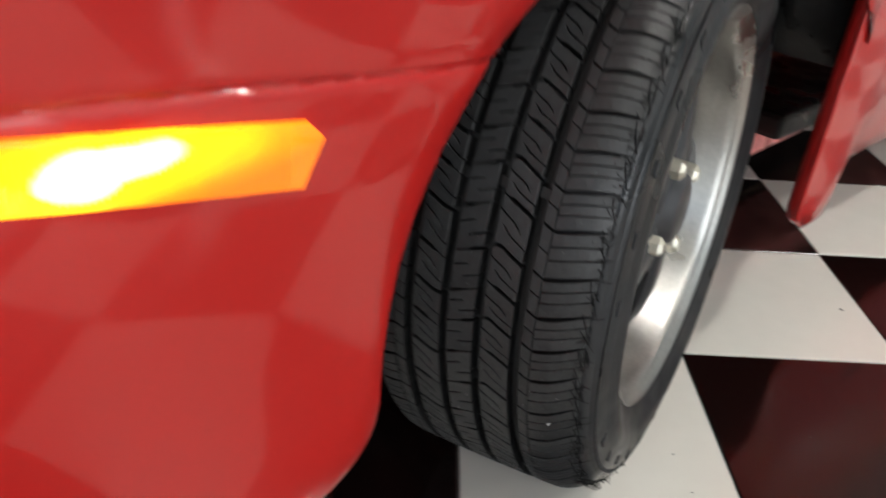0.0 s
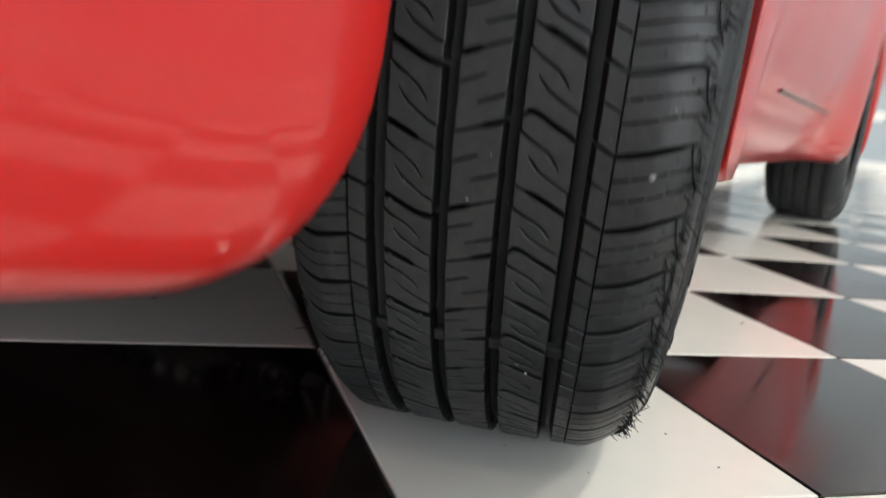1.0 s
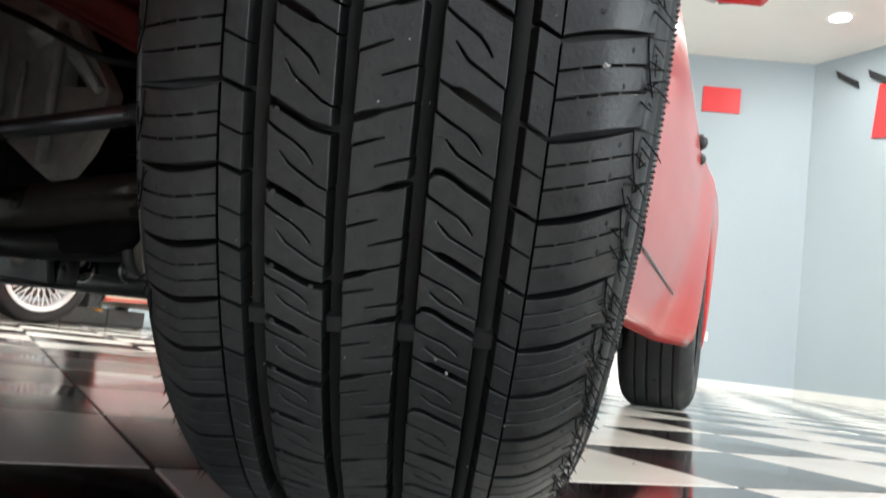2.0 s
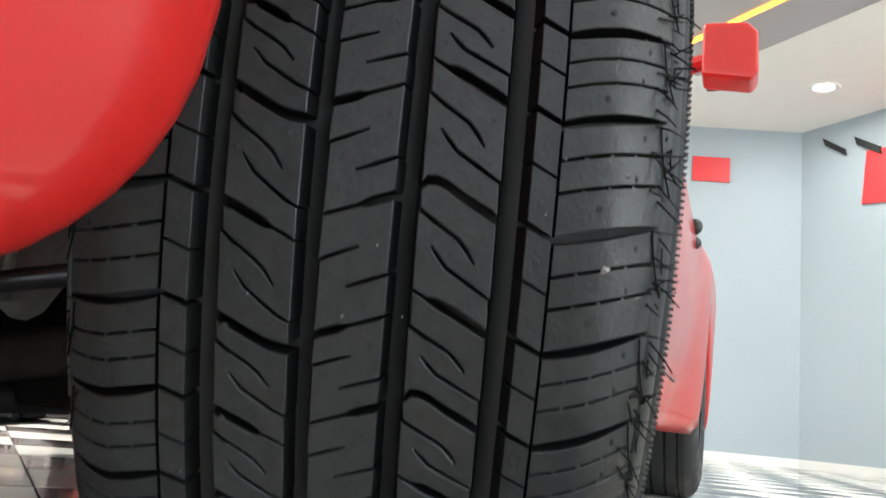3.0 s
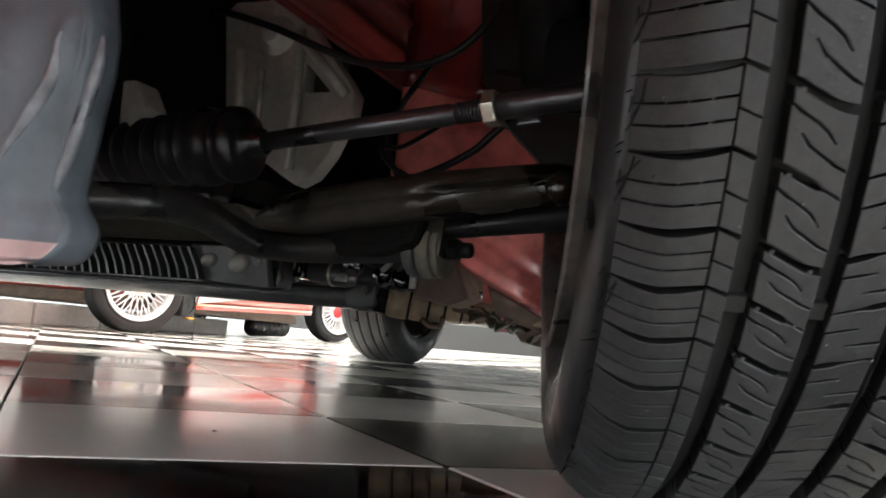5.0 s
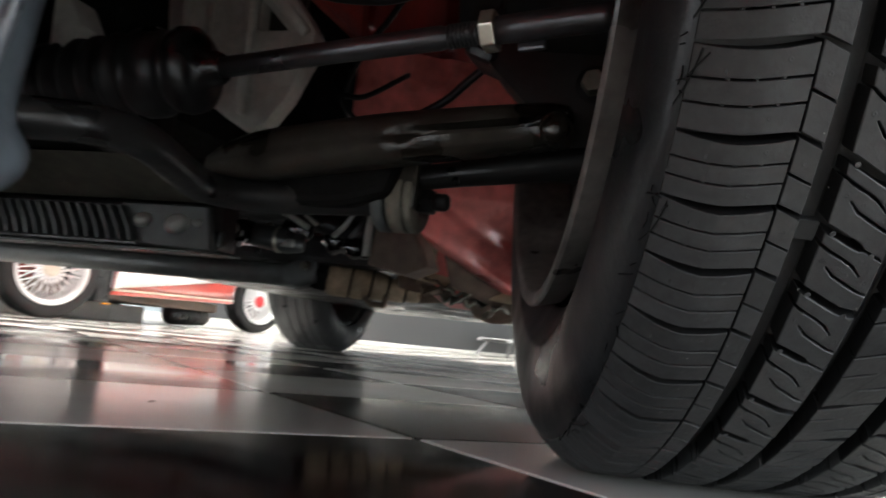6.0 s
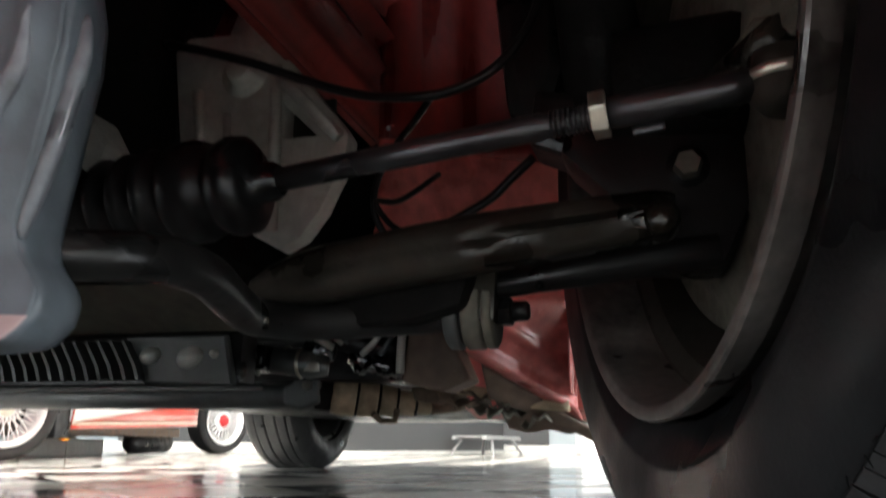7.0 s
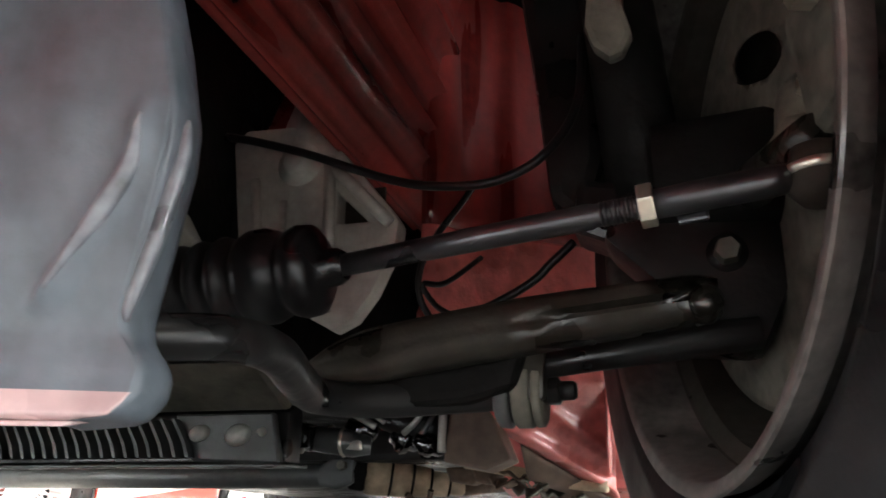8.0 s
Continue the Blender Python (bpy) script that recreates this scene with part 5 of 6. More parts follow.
def front_shell():
    """The grey pressed panel ahead of the cross-member, ribbed, with a rolled edge."""
    def edge(z):
        pts = [(0.1105, -0.345), (0.1112, -0.325), (0.1125, -0.315), (0.117, -0.311), (0.122, -0.3080), (0.131, -0.3075), (0.137, -0.310), (0.145, -0.316), (0.154, -0.317), (0.185, -0.308), (0.22, -0.300), (0.24, -0.2995), (0.28, -0.309), (0.33, -0.325), (0.46, -0.39)]
        for (a, xa), (b, xb) in zip(pts, pts[1:]):
            if z <= b:
                return xa + (xb - xa) * (max(z, a) - a) / (b - a)
        return pts[-1][1]

    def swage(z):
        return edge(z) - 0.0085 - 0.33 * max(0, 0.210 - z)

    def rib(x, z):
        """A raised swage that runs down beside the edge and swings away from it."""
        k = max(0, 1 - abs(x - swage(z)) / 0.0085)
        return 0.0060 * (3 * k * k - 2 * k ** 3) * min(1, max(0, (0.246 - z) / 0.02)) * min(1, max(0, (z - 0.150) / 0.010))

    def fn(u, v):
        z = 0.1105 + 0.3395 * v ** 1.25
        e = edge(z)
        x = e - 0.34 * u
        y = -0.243 - 0.030 * math.sin(min(1, u * 3) * math.pi / 2) - 0.02 * math.sin(math.pi * v)
        y -= rib(x, z)
        low = max(0, 0.140 - z) / 0.035
        y -= 0.020 * low * low
        return (x, y, z)
    us = [0.0045 * i for i in range(46)] + [.22, .25, .3, .4, .55, .75, 1]
    ob = part("front_panel", sheet(fn, us, span(0, 1, 170), -0.0018), M_SHELL, car, "grey ribbed pressed-steel front panel with a rolled edge", True)

    # the lowest faces carry the painted pink reflection as well
    ob.data.materials.append(M_FLANGE)
    for q in ob.data.polygons:
        if q.center.z < 0.1215:
            q.material_index = 1

    # pale strip on the ridge: its wear and its highlight as colour
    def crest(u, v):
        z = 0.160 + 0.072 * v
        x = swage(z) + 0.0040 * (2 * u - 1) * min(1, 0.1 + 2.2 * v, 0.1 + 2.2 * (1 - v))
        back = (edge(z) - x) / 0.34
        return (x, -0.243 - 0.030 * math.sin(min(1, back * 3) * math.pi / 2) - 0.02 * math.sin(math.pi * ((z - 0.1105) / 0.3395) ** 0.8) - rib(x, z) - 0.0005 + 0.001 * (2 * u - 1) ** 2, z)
    part("worn_crest", sheet(crest, span(0, 1, 7), span(0, 1, 40), -0.0004), M_WORNLIT, ob, "pale crest of the swage, wear and highlight in its colour", True)
    # bead added as a painted highlight line on the edge
    part("edge_bead", tube([(edge(z) + 0.0015, -0.252, z) for z in span(0.150, 0.236, 22)], [0.0012 + 0.0030 * math.sin(math.pi * i / 21) ** 0.5 for i in range(22)], 10), M_WORNLIT, ob, "pale bead that draws the highlight along the edge", True)
    part("rolled_edge", sheet(lambda u, v: (edge(0.1105 + 0.3395 * v ** 1.25) + 0.003 * math.sin(math.pi * u) - 0.004 * u, -0.243 + 0.030 * u - 0.02 * math.sin(math.pi * v) - 0.020 * (max(0, 0.0295 - 0.3395 * v ** 1.25) / 0.035) ** 2, 0.1105 + 0.3395 * v ** 1.25), span(0, 1, 7), span(0, 1, 80), 0.0015), M_SHELL, ob, "", True)
    part("lower_flange", sheet(lambda u, v: (-0.330 - 0.34 * v, -0.262 - 0.031 * min(1, v * 3) + 0.05 * u, 0.1095 + 0.010 * u), span(0, 1, 6), span(0, 1, 20), 0.0015), M_FLANGE, ob, "glossy lower flange with a pink reflection in its colour", True)


front_shell()


def cross_member():
    """Black finned cross-piece and the tube below it."""
    ob = sharp(part("cross_member", soften(prism([(0.155, 0.128), (0.185, 0.128), (0.185, 0.176), (0.172, 0.180), (0.158, 0.172)], "x", -0.446, -1.02), 0.003, 2), M_BLACK, car, "black finned steel cross-member"), 40)
    part("lip", soften(prism([(0.118, 0.1235), (0.185, 0.1275), (0.185, 0.1245), (0.118, 0.1205)], "x", -0.438, -1.02), 0.001, 1), M_LIP, ob, "worn grey lower lip")
    for i in range(32):
        x = -0.5385 - 0.0125 * i
        part("fin", prism([(x + 0.0040, 0.131), (x + 0.0072, 0.131), (x + 0.0030, 0.143), (x - 0.0040, 0.154), (x - 0.0110, 0.165), (x - 0.0140, 0.165), (x - 0.0072, 0.154), (x - 0.0004, 0.143)], "y", 0.136, 0.158), M_LIP, ob)
    for x, z, w in ((-0.528, 0.1525, 1.0), (-0.489, 0.1505, 1.25)):
        part("pad", moved(lathe([(-0.005, 0.0), (-0.004, 0.006), (0.0, 0.009), (0.004, 0.009)], 18, "y"), pose(x, 0.1445, z, 0, -14, 0) @ Matrix.Diagonal((1.15 * w, 1, 0.85 * w, 1))), M_CAST, ob, "pale worn pad", True)
    part("pad", moved(lathe([(-0.004, 0.0), (-0.003, 0.003), (0.002, 0.0045)], 12, "y"), pose(-0.466, 0.1450, 0.1530)), M_CAST, ob, "pale worn pad", True)
    part("lower_tube", tube([(-1.62, 0.70, 0.150), (-0.80, 0.70, 0.151), (-0.66, 0.692, 0.152), (-0.615, 0.682, 0.152), (-0.600, 0.676, 0.152)], [0.0195, 0.0205, 0.0210, 0.019, 0.012], 24), M_LIP, ob, "dark slate rounded tube", True)
    part("end_plate", soften(prism([(-0.536, 0.129), (-0.447, 0.1255), (-0.457, 0.170), (-0.556, 0.170)], "y", 0.146, 0.156), 0.002, 1), M_LIP, ob, "dark grey end plate")


cross_member()


def joint_cluster():
    """Shift and steering joints, hose clips and bolts behind the bar."""
    ob = part("steering_joint", tube([(-0.498, 0.225, 0.155), (-0.478, 0.222, 0.155), (-0.470, 0.222, 0.155)], [0.019, 0.0205, 0.014], 18), M_GLOSS, car, "dark steel steering joint with clamps", True)
    part("joint_yoke", soften(box(-0.474, -0.448, 0.205, 0.240, 0.144, 0.168), 0.004, 2), M_GLOSS, ob)
    part("joint_cross", tube([(-0.462, 0.20, 0.157), (-0.462, 0.19, 0.157)], [0.008, 0.0075], 12), M_ZINC, ob, "", True)
    part("joint_shaft", tube([(-0.450, 0.222, 0.155), (-0.415, 0.235, 0.151), (-0.400, 0.24, 0.150)], [0.012, 0.0130, 0.009], 14), M_LIP, ob, "", True)
    for x, z, r in ((-0.437, 0.155, 0.0125), (-0.424, 0.152, 0.0125)):
        part("clamp_ring", moved(lathe([(-0.002, r), (0.0, r + 0.0018), (0.002, r)], 20), pose(x, 0.231, z)), M_ZINC, ob, "", True)
    part("coolant_hose", tube(spline([(-0.430, 0.28, 0.205), (-0.405, 0.265, 0.186), (-0.385, 0.255, 0.176), (-0.350, 0.26, 0.168), (-0.330, 0.275, 0.178), (-0.325, 0.29, 0.20)], 6), 0.013, 14), M_BLACKRUB, car, "black coolant hose", True)
    part("hose_clip", tube(spline([(-0.404, 0.25, 0.196), (-0.396, 0.243, 0.182), (-0.388, 0.243, 0.174), (-0.378, 0.248, 0.17)], 5), 0.003, 8), M_LIP, car, "dull steel hose clip", True)
    part("hose_clip", tube(spline([(-0.338, 0.252, 0.186), (-0.343, 0.245, 0.172), (-0.352, 0.247, 0.160), (-0.360, 0.25, 0.155)], 5), 0.0028, 8), M_LIP, car, "dull steel hose clip", True)
    part("drain_bolt", tube([(-0.330, 0.25, 0.146), (-0.330, 0.25, 0.180)], [0.003, 0.003], 8), M_LIP, car, "thin grey stud")
    for x, y, z, r in ((-0.412, 0.245, 0.166, 0.017), (-0.372, 0.262, 0.158, 0.015), (-0.345, 0.250, 0.150, 0.011)):
        lump = part("joint_boot", moved(lathe([(-0.016, 0.0), (-0.015, r * 0.6), (-0.009, r * 0.72), (-0.006, r), (0.004, r), (0.006, r * 0.7), (0.012, r * 0.62), (0.016, r * 0.3), (0.017, 0.0)], 22), pose(x, y, z, 0, 20, 25)), M_GLOSS, car, "shiny black joint boot", True)
        part("boot_ring", moved(lathe([(-0.0022, r * 1.0), (0.0, r * 1.10), (0.0022, r * 1.0)], 22), pose(x, y, z, 0, 20, 25)), M_GLOSS, lump, "", True)


joint_cluster()


def torn_underseal():
    """Torn flakes of underseal that hang below the foot of the chassis leg."""
    rng = random.Random(9)
    for x, y, z in ((-0.300, 0.352, 0.124), (-0.276, 0.362, 0.117), (-0.250, 0.372, 0.113), (-0.286, 0.345, 0.134), (-0.226, 0.376, 0.109), (-0.262, 0.350, 0.126)):
        w, h = rng.uniform(0.026, 0.044), rng.uniform(0.006, 0.011)
        a, b = rng.uniform(0, 6), rng.uniform(0.6, 1.4)
        geo = sheet(lambda u, v: (w * (u - 0.5), 0.010 * math.sin(5 * u + a) * b + 0.018 * v, h * (v - 0.5) * (1 + 0.5 * math.sin(9 * u + a)) + 0.003 * math.sin(14 * u + 2 * a)), span(0, 1, 12), span(0, 1, 5), 0.002)
        part("underseal_flake", geo, M_GRIME if rng.random() < 0.5 else M_SHIELD, car, "torn dirty underseal", True, pose(x, y, z, rng.uniform(-25, 15), rng.uniform(-12, 26), rng.uniform(-20, 20)))


torn_underseal()


def clamps():
    """Pale clips, straps and bolt faces, added to draw the glints behind the bar."""
    part("bolt_face", soften(box(-0.485, -0.468, 0.192, 0.200, 0.149, 0.166), 0.003, 2), M_CAST, car, "pale square bolt face")
    for name, pts, r in (("strap", [(-0.430, 0.236, 0.190), (-0.424, 0.230, 0.182), (-0.410, 0.228, 0.176), (-0.393, 0.232, 0.166)], 0.0034), ("strap", [(-0.343, 0.236, 0.192), (-0.345, 0.230, 0.182), (-0.352, 0.230, 0.170), (-0.366, 0.236, 0.160)], 0.0030), ("strap", [(-0.402, 0.236, 0.190), (-0.398, 0.232, 0.180), (-0.385, 0.234, 0.170)], 0.0022), ("joint_rim", [(-0.458, 0.214, 0.168), (-0.453, 0.208, 0.158), (-0.454, 0.208, 0.148), (-0.460, 0.214, 0.142)], 0.0026), ("strap", [(-0.327, 0.238, 0.192), (-0.328, 0.236, 0.165), (-0.329, 0.238, 0.142)], 0.0040)):
        part(name, tube(spline(pts, 6), r, 10), M_CAST, car, "pale clip that draws a glint", True)
    part("joint_tip", soften(box(-0.424, -0.404, 0.222, 0.232, 0.144, 0.153), 0.003, 2), M_CAST, car, "pale joint end")
    part("mount_tab", soften(prism([(-0.522, 0.168), (-0.504, 0.166), (-0.500, 0.186), (-0.516, 0.192)], "y", 0.205, 0.215), 0.003, 2), M_CAST, car, "pale bracket tab")


clamps()


def inner_panels():
    """Red inner wing with long swages, red wheel-house wall, floor and sill."""
    def wing(u, v):
        y = -0.30 + 0.56 * u
        z = 0.362 + 0.36 * v
        x = -0.352 + 0.07 * v
        for c in (0.06, 0.15, 0.24, 0.36, 0.50):
            k = max(0, 1 - abs(v - c) / 0.035)
            x += 0.013 * (3 * k * k - 2 * k ** 3)
        return (x, y, z)
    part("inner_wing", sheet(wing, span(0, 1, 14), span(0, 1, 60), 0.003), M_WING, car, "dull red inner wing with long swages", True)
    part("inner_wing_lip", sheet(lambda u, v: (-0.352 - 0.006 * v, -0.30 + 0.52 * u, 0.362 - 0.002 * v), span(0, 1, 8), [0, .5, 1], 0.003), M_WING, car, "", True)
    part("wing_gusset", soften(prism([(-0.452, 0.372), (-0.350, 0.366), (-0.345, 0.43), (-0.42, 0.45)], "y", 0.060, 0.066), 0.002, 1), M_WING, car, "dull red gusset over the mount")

    def line_a(x):
        return 0.165 - 0.60 * (x + 0.266)

    def line_b(x):
        return 0.170 - 0.71 * (x + 0.212)

    def wall(u, v):
        """Wheel-house wall behind the tyre: two slanting ridges low down, a bulge beside the chassis leg."""
        x = -0.335 + 0.153 * u
        zb = line_a(x) - 0.010
        z = zb + (0.348 - zb) * v if v <= 1 else 0.348 + 0.342 * (v - 1)
        y = 0.195 + 0.7 * (x + 0.335) + 0.8 * max(0, 0.212 - z)
        y -= 0.022 * math.exp(-((x + 0.322) / 0.022) ** 2) * min(1, max(0, (z - 0.20) / 0.03))
        for c, h, w in ((line_a(x), 0.010, 0.015), (line_b(x), 0.008, 0.013)):
            k = max(0, 1 - abs(z - c) / w)
            y -= h * (3 * k * k - 2 * k ** 3)
        if z > 0.262:
            y -= 0.008 * min(1, (z - 0.262) / 0.008) * min(1, max(0, (x + 0.272) / 0.012))
        y += 0.02 * max(0, 1 - (z - zb) / 0.008)
        return (x, y, z)
    part("wheel_house", sheet(wall, span(0, 1, 36), span(0, 1, 90), 0.003), M_REDUNDER, car, "dusty red wheel-house wall with slanting ridges, brightened as if lit", True)
    # upper part of the same wall, with its shade put into the colour
    part("wheel_house_upper", sheet(wall, span(0, 1, 20), span(1, 2, 20), 0.003), M_WING2, car, "grimy red upper wheel-house wall, darkened for shade", True)
    part("leg_bracket", soften(prism([(-0.322, 0.184), (-0.292, 0.192), (-0.280, 0.172), (-0.264, 0.136), (-0.288, 0.126), (-0.328, 0.134)], "y", 0.240, 0.285), 0.003, 2), M_BROWN, car, "dirty brown bracket at the chassis leg")
    part("wheel_house_edge", sheet(lambda u, v: (-0.1815 + 0.0 * u, 0.304 + 0.06 * u, 0.128 + 0.56 * v), [0, .5, 1], span(0, 1, 20), 0.002), M_REDUNDER, car, "", True)
    part("chassis_leg", soften(prism([(0.30, 0.205), (0.50, 0.165), (2.0, 0.145), (2.0, 0.205), (0.5, 0.215)], "x", -0.37, -0.29), 0.006, 2), M_EXH, car, "dirty brown chassis leg")
    part("sill_under", soften(prism([(0.40, 0.118), (0.46, 0.108), (1.90, 0.150), (1.90, 0.20), (0.40, 0.20)], "x", -0.31, -0.155), 0.008, 2), M_REDUNDER, car, "dirty red underside of the sill")
    part("under_rail", sheet(lambda u, v: (-0.268 + 0.108 * u, 0.222 + 0.7 * (0.067 + 0.108 * u) + 0.8 * max(0, 0.212 - line_a(-0.268 + 0.108 * u)) + 0.14 * v, line_a(-0.268 + 0.108 * u) * (1 - v) + 0.108 * v - 0.010 - 0.012 * math.sin(math.pi * min(1, v * 2.2)) + 0.002 * math.sin(17 * u + 8 * v) * v), span(0, 1, 40), span(0, 1, 24), 0.003), M_BROWN, car, "dirty brown folded rail under the sill", True)
    part("sill_rail", tube(spline([(-0.33, 0.33, 0.140), (-0.28, 0.36, 0.132), (-0.23, 0.37, 0.122), (-0.19, 0.36, 0.118)], 5), 0.006, 10), M_EXH, car, "rusty edge of the sill", True)
    part("floor_pan", soften(box(-1.30, -0.10, 0.62, 2.75, 0.165, 0.21), 0.01, 2), M_BLACK, car, "black sealed floor pan")
    part("bulkhead", soften(box(-1.05, -0.31, 0.330, 0.350, 0.215, 0.70), 0.004, 1), M_BLACK, car, "black bulkhead behind the engine")
    part("engine_block", soften(box(-0.96, -0.455, -0.12, 0.60, 0.205, 0.66), 0.03, 2), M_SOOT, car, "black engine and gearbox underside")
    part("sump_guard", soften(prism([(0.075, 0.203), (0.146, 0.172), (0.158, 0.174), (0.158, 0.204)], "x", -0.445, -0.96), 0.003, 2), M_OLIVE, car, "dirty olive-brown sump guard")
    part("front_crossing", soften(box(-1.06, -0.37, -0.40, -0.27, 0.30, 0.60), 0.02, 2), M_BLACK, car, "black front cross panel")
    part("wheel_house_liner", sheet(lambda u, v: (-0.30 + 0.38 * v, 0.375 * math.cos(math.pi * u) * -1 + 0.0, 0.33 + 0.36 * math.sin(math.pi * u) ** 0.8), span(0.02, 0.98, 20), [0, .5, 1], 0.003), M_BLACK, car, "black wheel-house liner", True)
    part("wheel_house_far", sheet(lambda u, v: (-1.06 - 0.38 * v, -0.375 * math.cos(math.pi * u), 0.33 + 0.36 * math.sin(math.pi * u) ** 0.8), span(0.02, 0.98, 16), [0, .5, 1], -0.003), M_BLACK, car, "", True)
    part("inner_wing_far", soften(box(-1.08, -1.04, -0.40, 0.60, 0.36, 0.70), 0.005, 2), M_REDUNDER, car, "")
    part("rear_valance", soften(box(-1.30, -0.08, 2.70, 2.74, 0.22, 0.70), 0.01, 2), M_BLACK, car, "")
    part("rear_axle", tube([(-1.30, WB, 0.29), (-0.07, WB, 0.29)], 0.032, 18), M_BLACK, car, "black rear axle tube", True)
    part("fender_lining", sheet(lambda u, v: Vector(fender_front(0.02 + 0.9 * u, 0.03 + 0.95 * v)) + Vector((-0.012, 0, 0)), span(0, 1, 10), span(0, 1, 14), 0.001), M_BLACK, car, "", True)


inner_panels()


def exhaust():
    a, b = Vector((-0.60, 0.645, 0.154)), Vector((-0.425, 0.722, 0.133))
    pr = [(0.0, 0.0), (0.001, 0.020), (0.034, 0.022), (0.036, 0.0265)]
    x = 0.036
    for w, r in ((0.036, 0.0290), (0.032, 0.0265), (0.027, 0.0225), (0.028, 0.0180), (0.024, 0.0135)):
        pr += [(x + 0.002, r - 0.001), (x + 0.006, r), (x + w - 0.006, r - 0.0008), (x + w - 0.002, r - 0.0022), (x + w - 0.001, r - 0.0055), (x + w, r - 0.0055)]
        x += w
    pr += [(x + 0.003, 0.0075), (x + 0.02, 0.0065)]
    ob = part("exhaust_bellows", moved(lathe(pr, 36), between(a, b)), M_EXH, car, "rusty beige exhaust joint of tapering ribs", True)
    part("exhaust_pipe", tube(spline([(-0.435, 0.718, 0.134), (-0.40, 0.75, 0.140), (-0.35, 1.0, 0.158), (-0.32, 1.6, 0.16), (-0.36, 2.5, 0.19)], 6), 0.012, 16), M_GRIME, car, "dirty brown exhaust pipe", True)
    x = 0.036
    for w, r in ((0.036, 0.0290), (0.032, 0.0265), (0.027, 0.0225), (0.028, 0.0180)):
        x += w
        # black ring added in each groove in place of its shade
        part("groove_ring", moved(lathe([(x - 0.0024, r - 0.0055), (x - 0.0020, r - 0.0014), (x + 0.0016, r - 0.0022), (x + 0.0020, r - 0.0055)], 36), between(a, b)), M_SOOT, ob, "dark ring that draws the groove's shade", True)
    part("joint_collar", moved(lathe([(0.010, 0.0), (0.010, 0.024), (0.016, 0.0285), (0.032, 0.0285), (0.037, 0.025)], 6), between(a, b)), M_SOOT, ob, "black collar")
    part("joint_yoke", soften(join(prism([(-0.628, 0.132), (-0.600, 0.126), (-0.575, 0.136), (-0.572, 0.176), (-0.584, 0.188), (-0.606, 0.186), (-0.612, 0.168), (-0.630, 0.158)], "y", 0.622, 0.650)), 0.005, 2), M_LIP, ob, "dark grey forged yoke")
    part("yoke_bolt", moved(lathe([(-0.008, 0.0), (-0.008, 0.007), (0.0, 0.008), (0.004, 0.008)], 6, "y"), pose(-0.590, 0.622, 0.160)), M_SHIELD, ob)
    part("hanger", tube([(-0.505, 0.66, 0.122), (-0.495, 0.67, 0.112), (-0.475, 0.67, 0.112), (-0.470, 0.665, 0.128)], 0.005, 8), M_GRIME, ob)
    for x, y, z in ((-0.395, 0.56, 0.140), (-0.345, 0.50, 0.136), (-0.300, 0.46, 0.128)):
        part("clamp_saddle", soften(prism([(x - 0.024, z + 0.012), (x - 0.018, z - 0.006), (x + 0.012, z - 0.010), (x + 0.026, z - 0.002), (x + 0.022, z + 0.014)], "y", y, y + 0.035), 0.004, 2), M_GRIME, car, "dirty brown clamp", True)


exhaust()


def hoses():
    part("brake_hose", tube(spline([(-0.440, 0.0, 0.366), (-0.412, 0.0, 0.358), (-0.369, 0.0, 0.343), (-0.327, 0.0, 0.325), (-0.296, 0.0, 0.313), (-0.266, 0.0, 0.306), (-0.225, 0.0, 0.305), (-0.189, 0.0, 0.321), (-0.165, 0.005, 0.36), (-0.160, 0.012, 0.42)], 6), 0.0033, 10), M_BLACKRUB, car, "thin black brake hose", True)
    part("wire", tube(spline([(-0.182, 0.10, 0.291), (-0.200, 0.10, 0.275), (-0.218, 0.10, 0.259), (-0.254, 0.10, 0.241), (-0.30, 0.11, 0.23)], 6), 0.0036, 10), M_BLACKRUB, car, "thin black sensor wire", True)
    part("wire", tube(spline([(-0.262, 0.10, 0.350), (-0.278, 0.11, 0.335), (-0.300, 0.12, 0.315), (-0.318, 0.13, 0.290), (-0.322, 0.14, 0.265), (-0.310, 0.15, 0.24)], 6), 0.003, 10), M_BLACKRUB, car, "thin black sensor wire", True)
    part("wire", tube(spline([(-0.270, 0.15, 0.300), (-0.287, 0.10, 0.264), (-0.300, 0.08, 0.258), (-0.292, 0.09, 0.243), (-0.280, 0.1, 0.236)], 6), 0.0024, 8), M_BLACKRUB, car, "thin black sensor wire", True)
    part("strut_cover", soften(prism([(-0.190, 0.30), (-0.165, 0.275), (-0.150, 0.33), (-0.150, 0.52), (-0.215, 0.52), (-0.200, 0.40)], "y", 0.030, 0.075), 0.01, 2), M_BLACK, car, "black wheel-house bracket")


hoses()

# ---------------------------------------------------------------- things in the hall
def downlight(x, y, z=CEIL):
    ob = place("downlight", mesh_of("downlight", *lathe([(0.0, 0.085), (-0.010, 0.135), (-0.012, 0.150), (0.0, 0.156)], 32, "z"), M_CEIL, True), None, pose(x, y, z - 0.001), "round white recessed downlight, switched on, in the ceiling", "downlight", "ceiling downlights")
    part("lens", lathe([(-0.003, 0.0), (-0.0035, 0.118)], 32, "z"), M_LAMP, ob, "glowing lamp face")
    return ob


# a fixture for each lamp, the added unseen ones included
first = downlight(*SPOTS[0][:2])
for sx, sy, watts in SPOTS[1:]:
    copy_thing(first, pose(sx, sy, CEIL - 0.001))

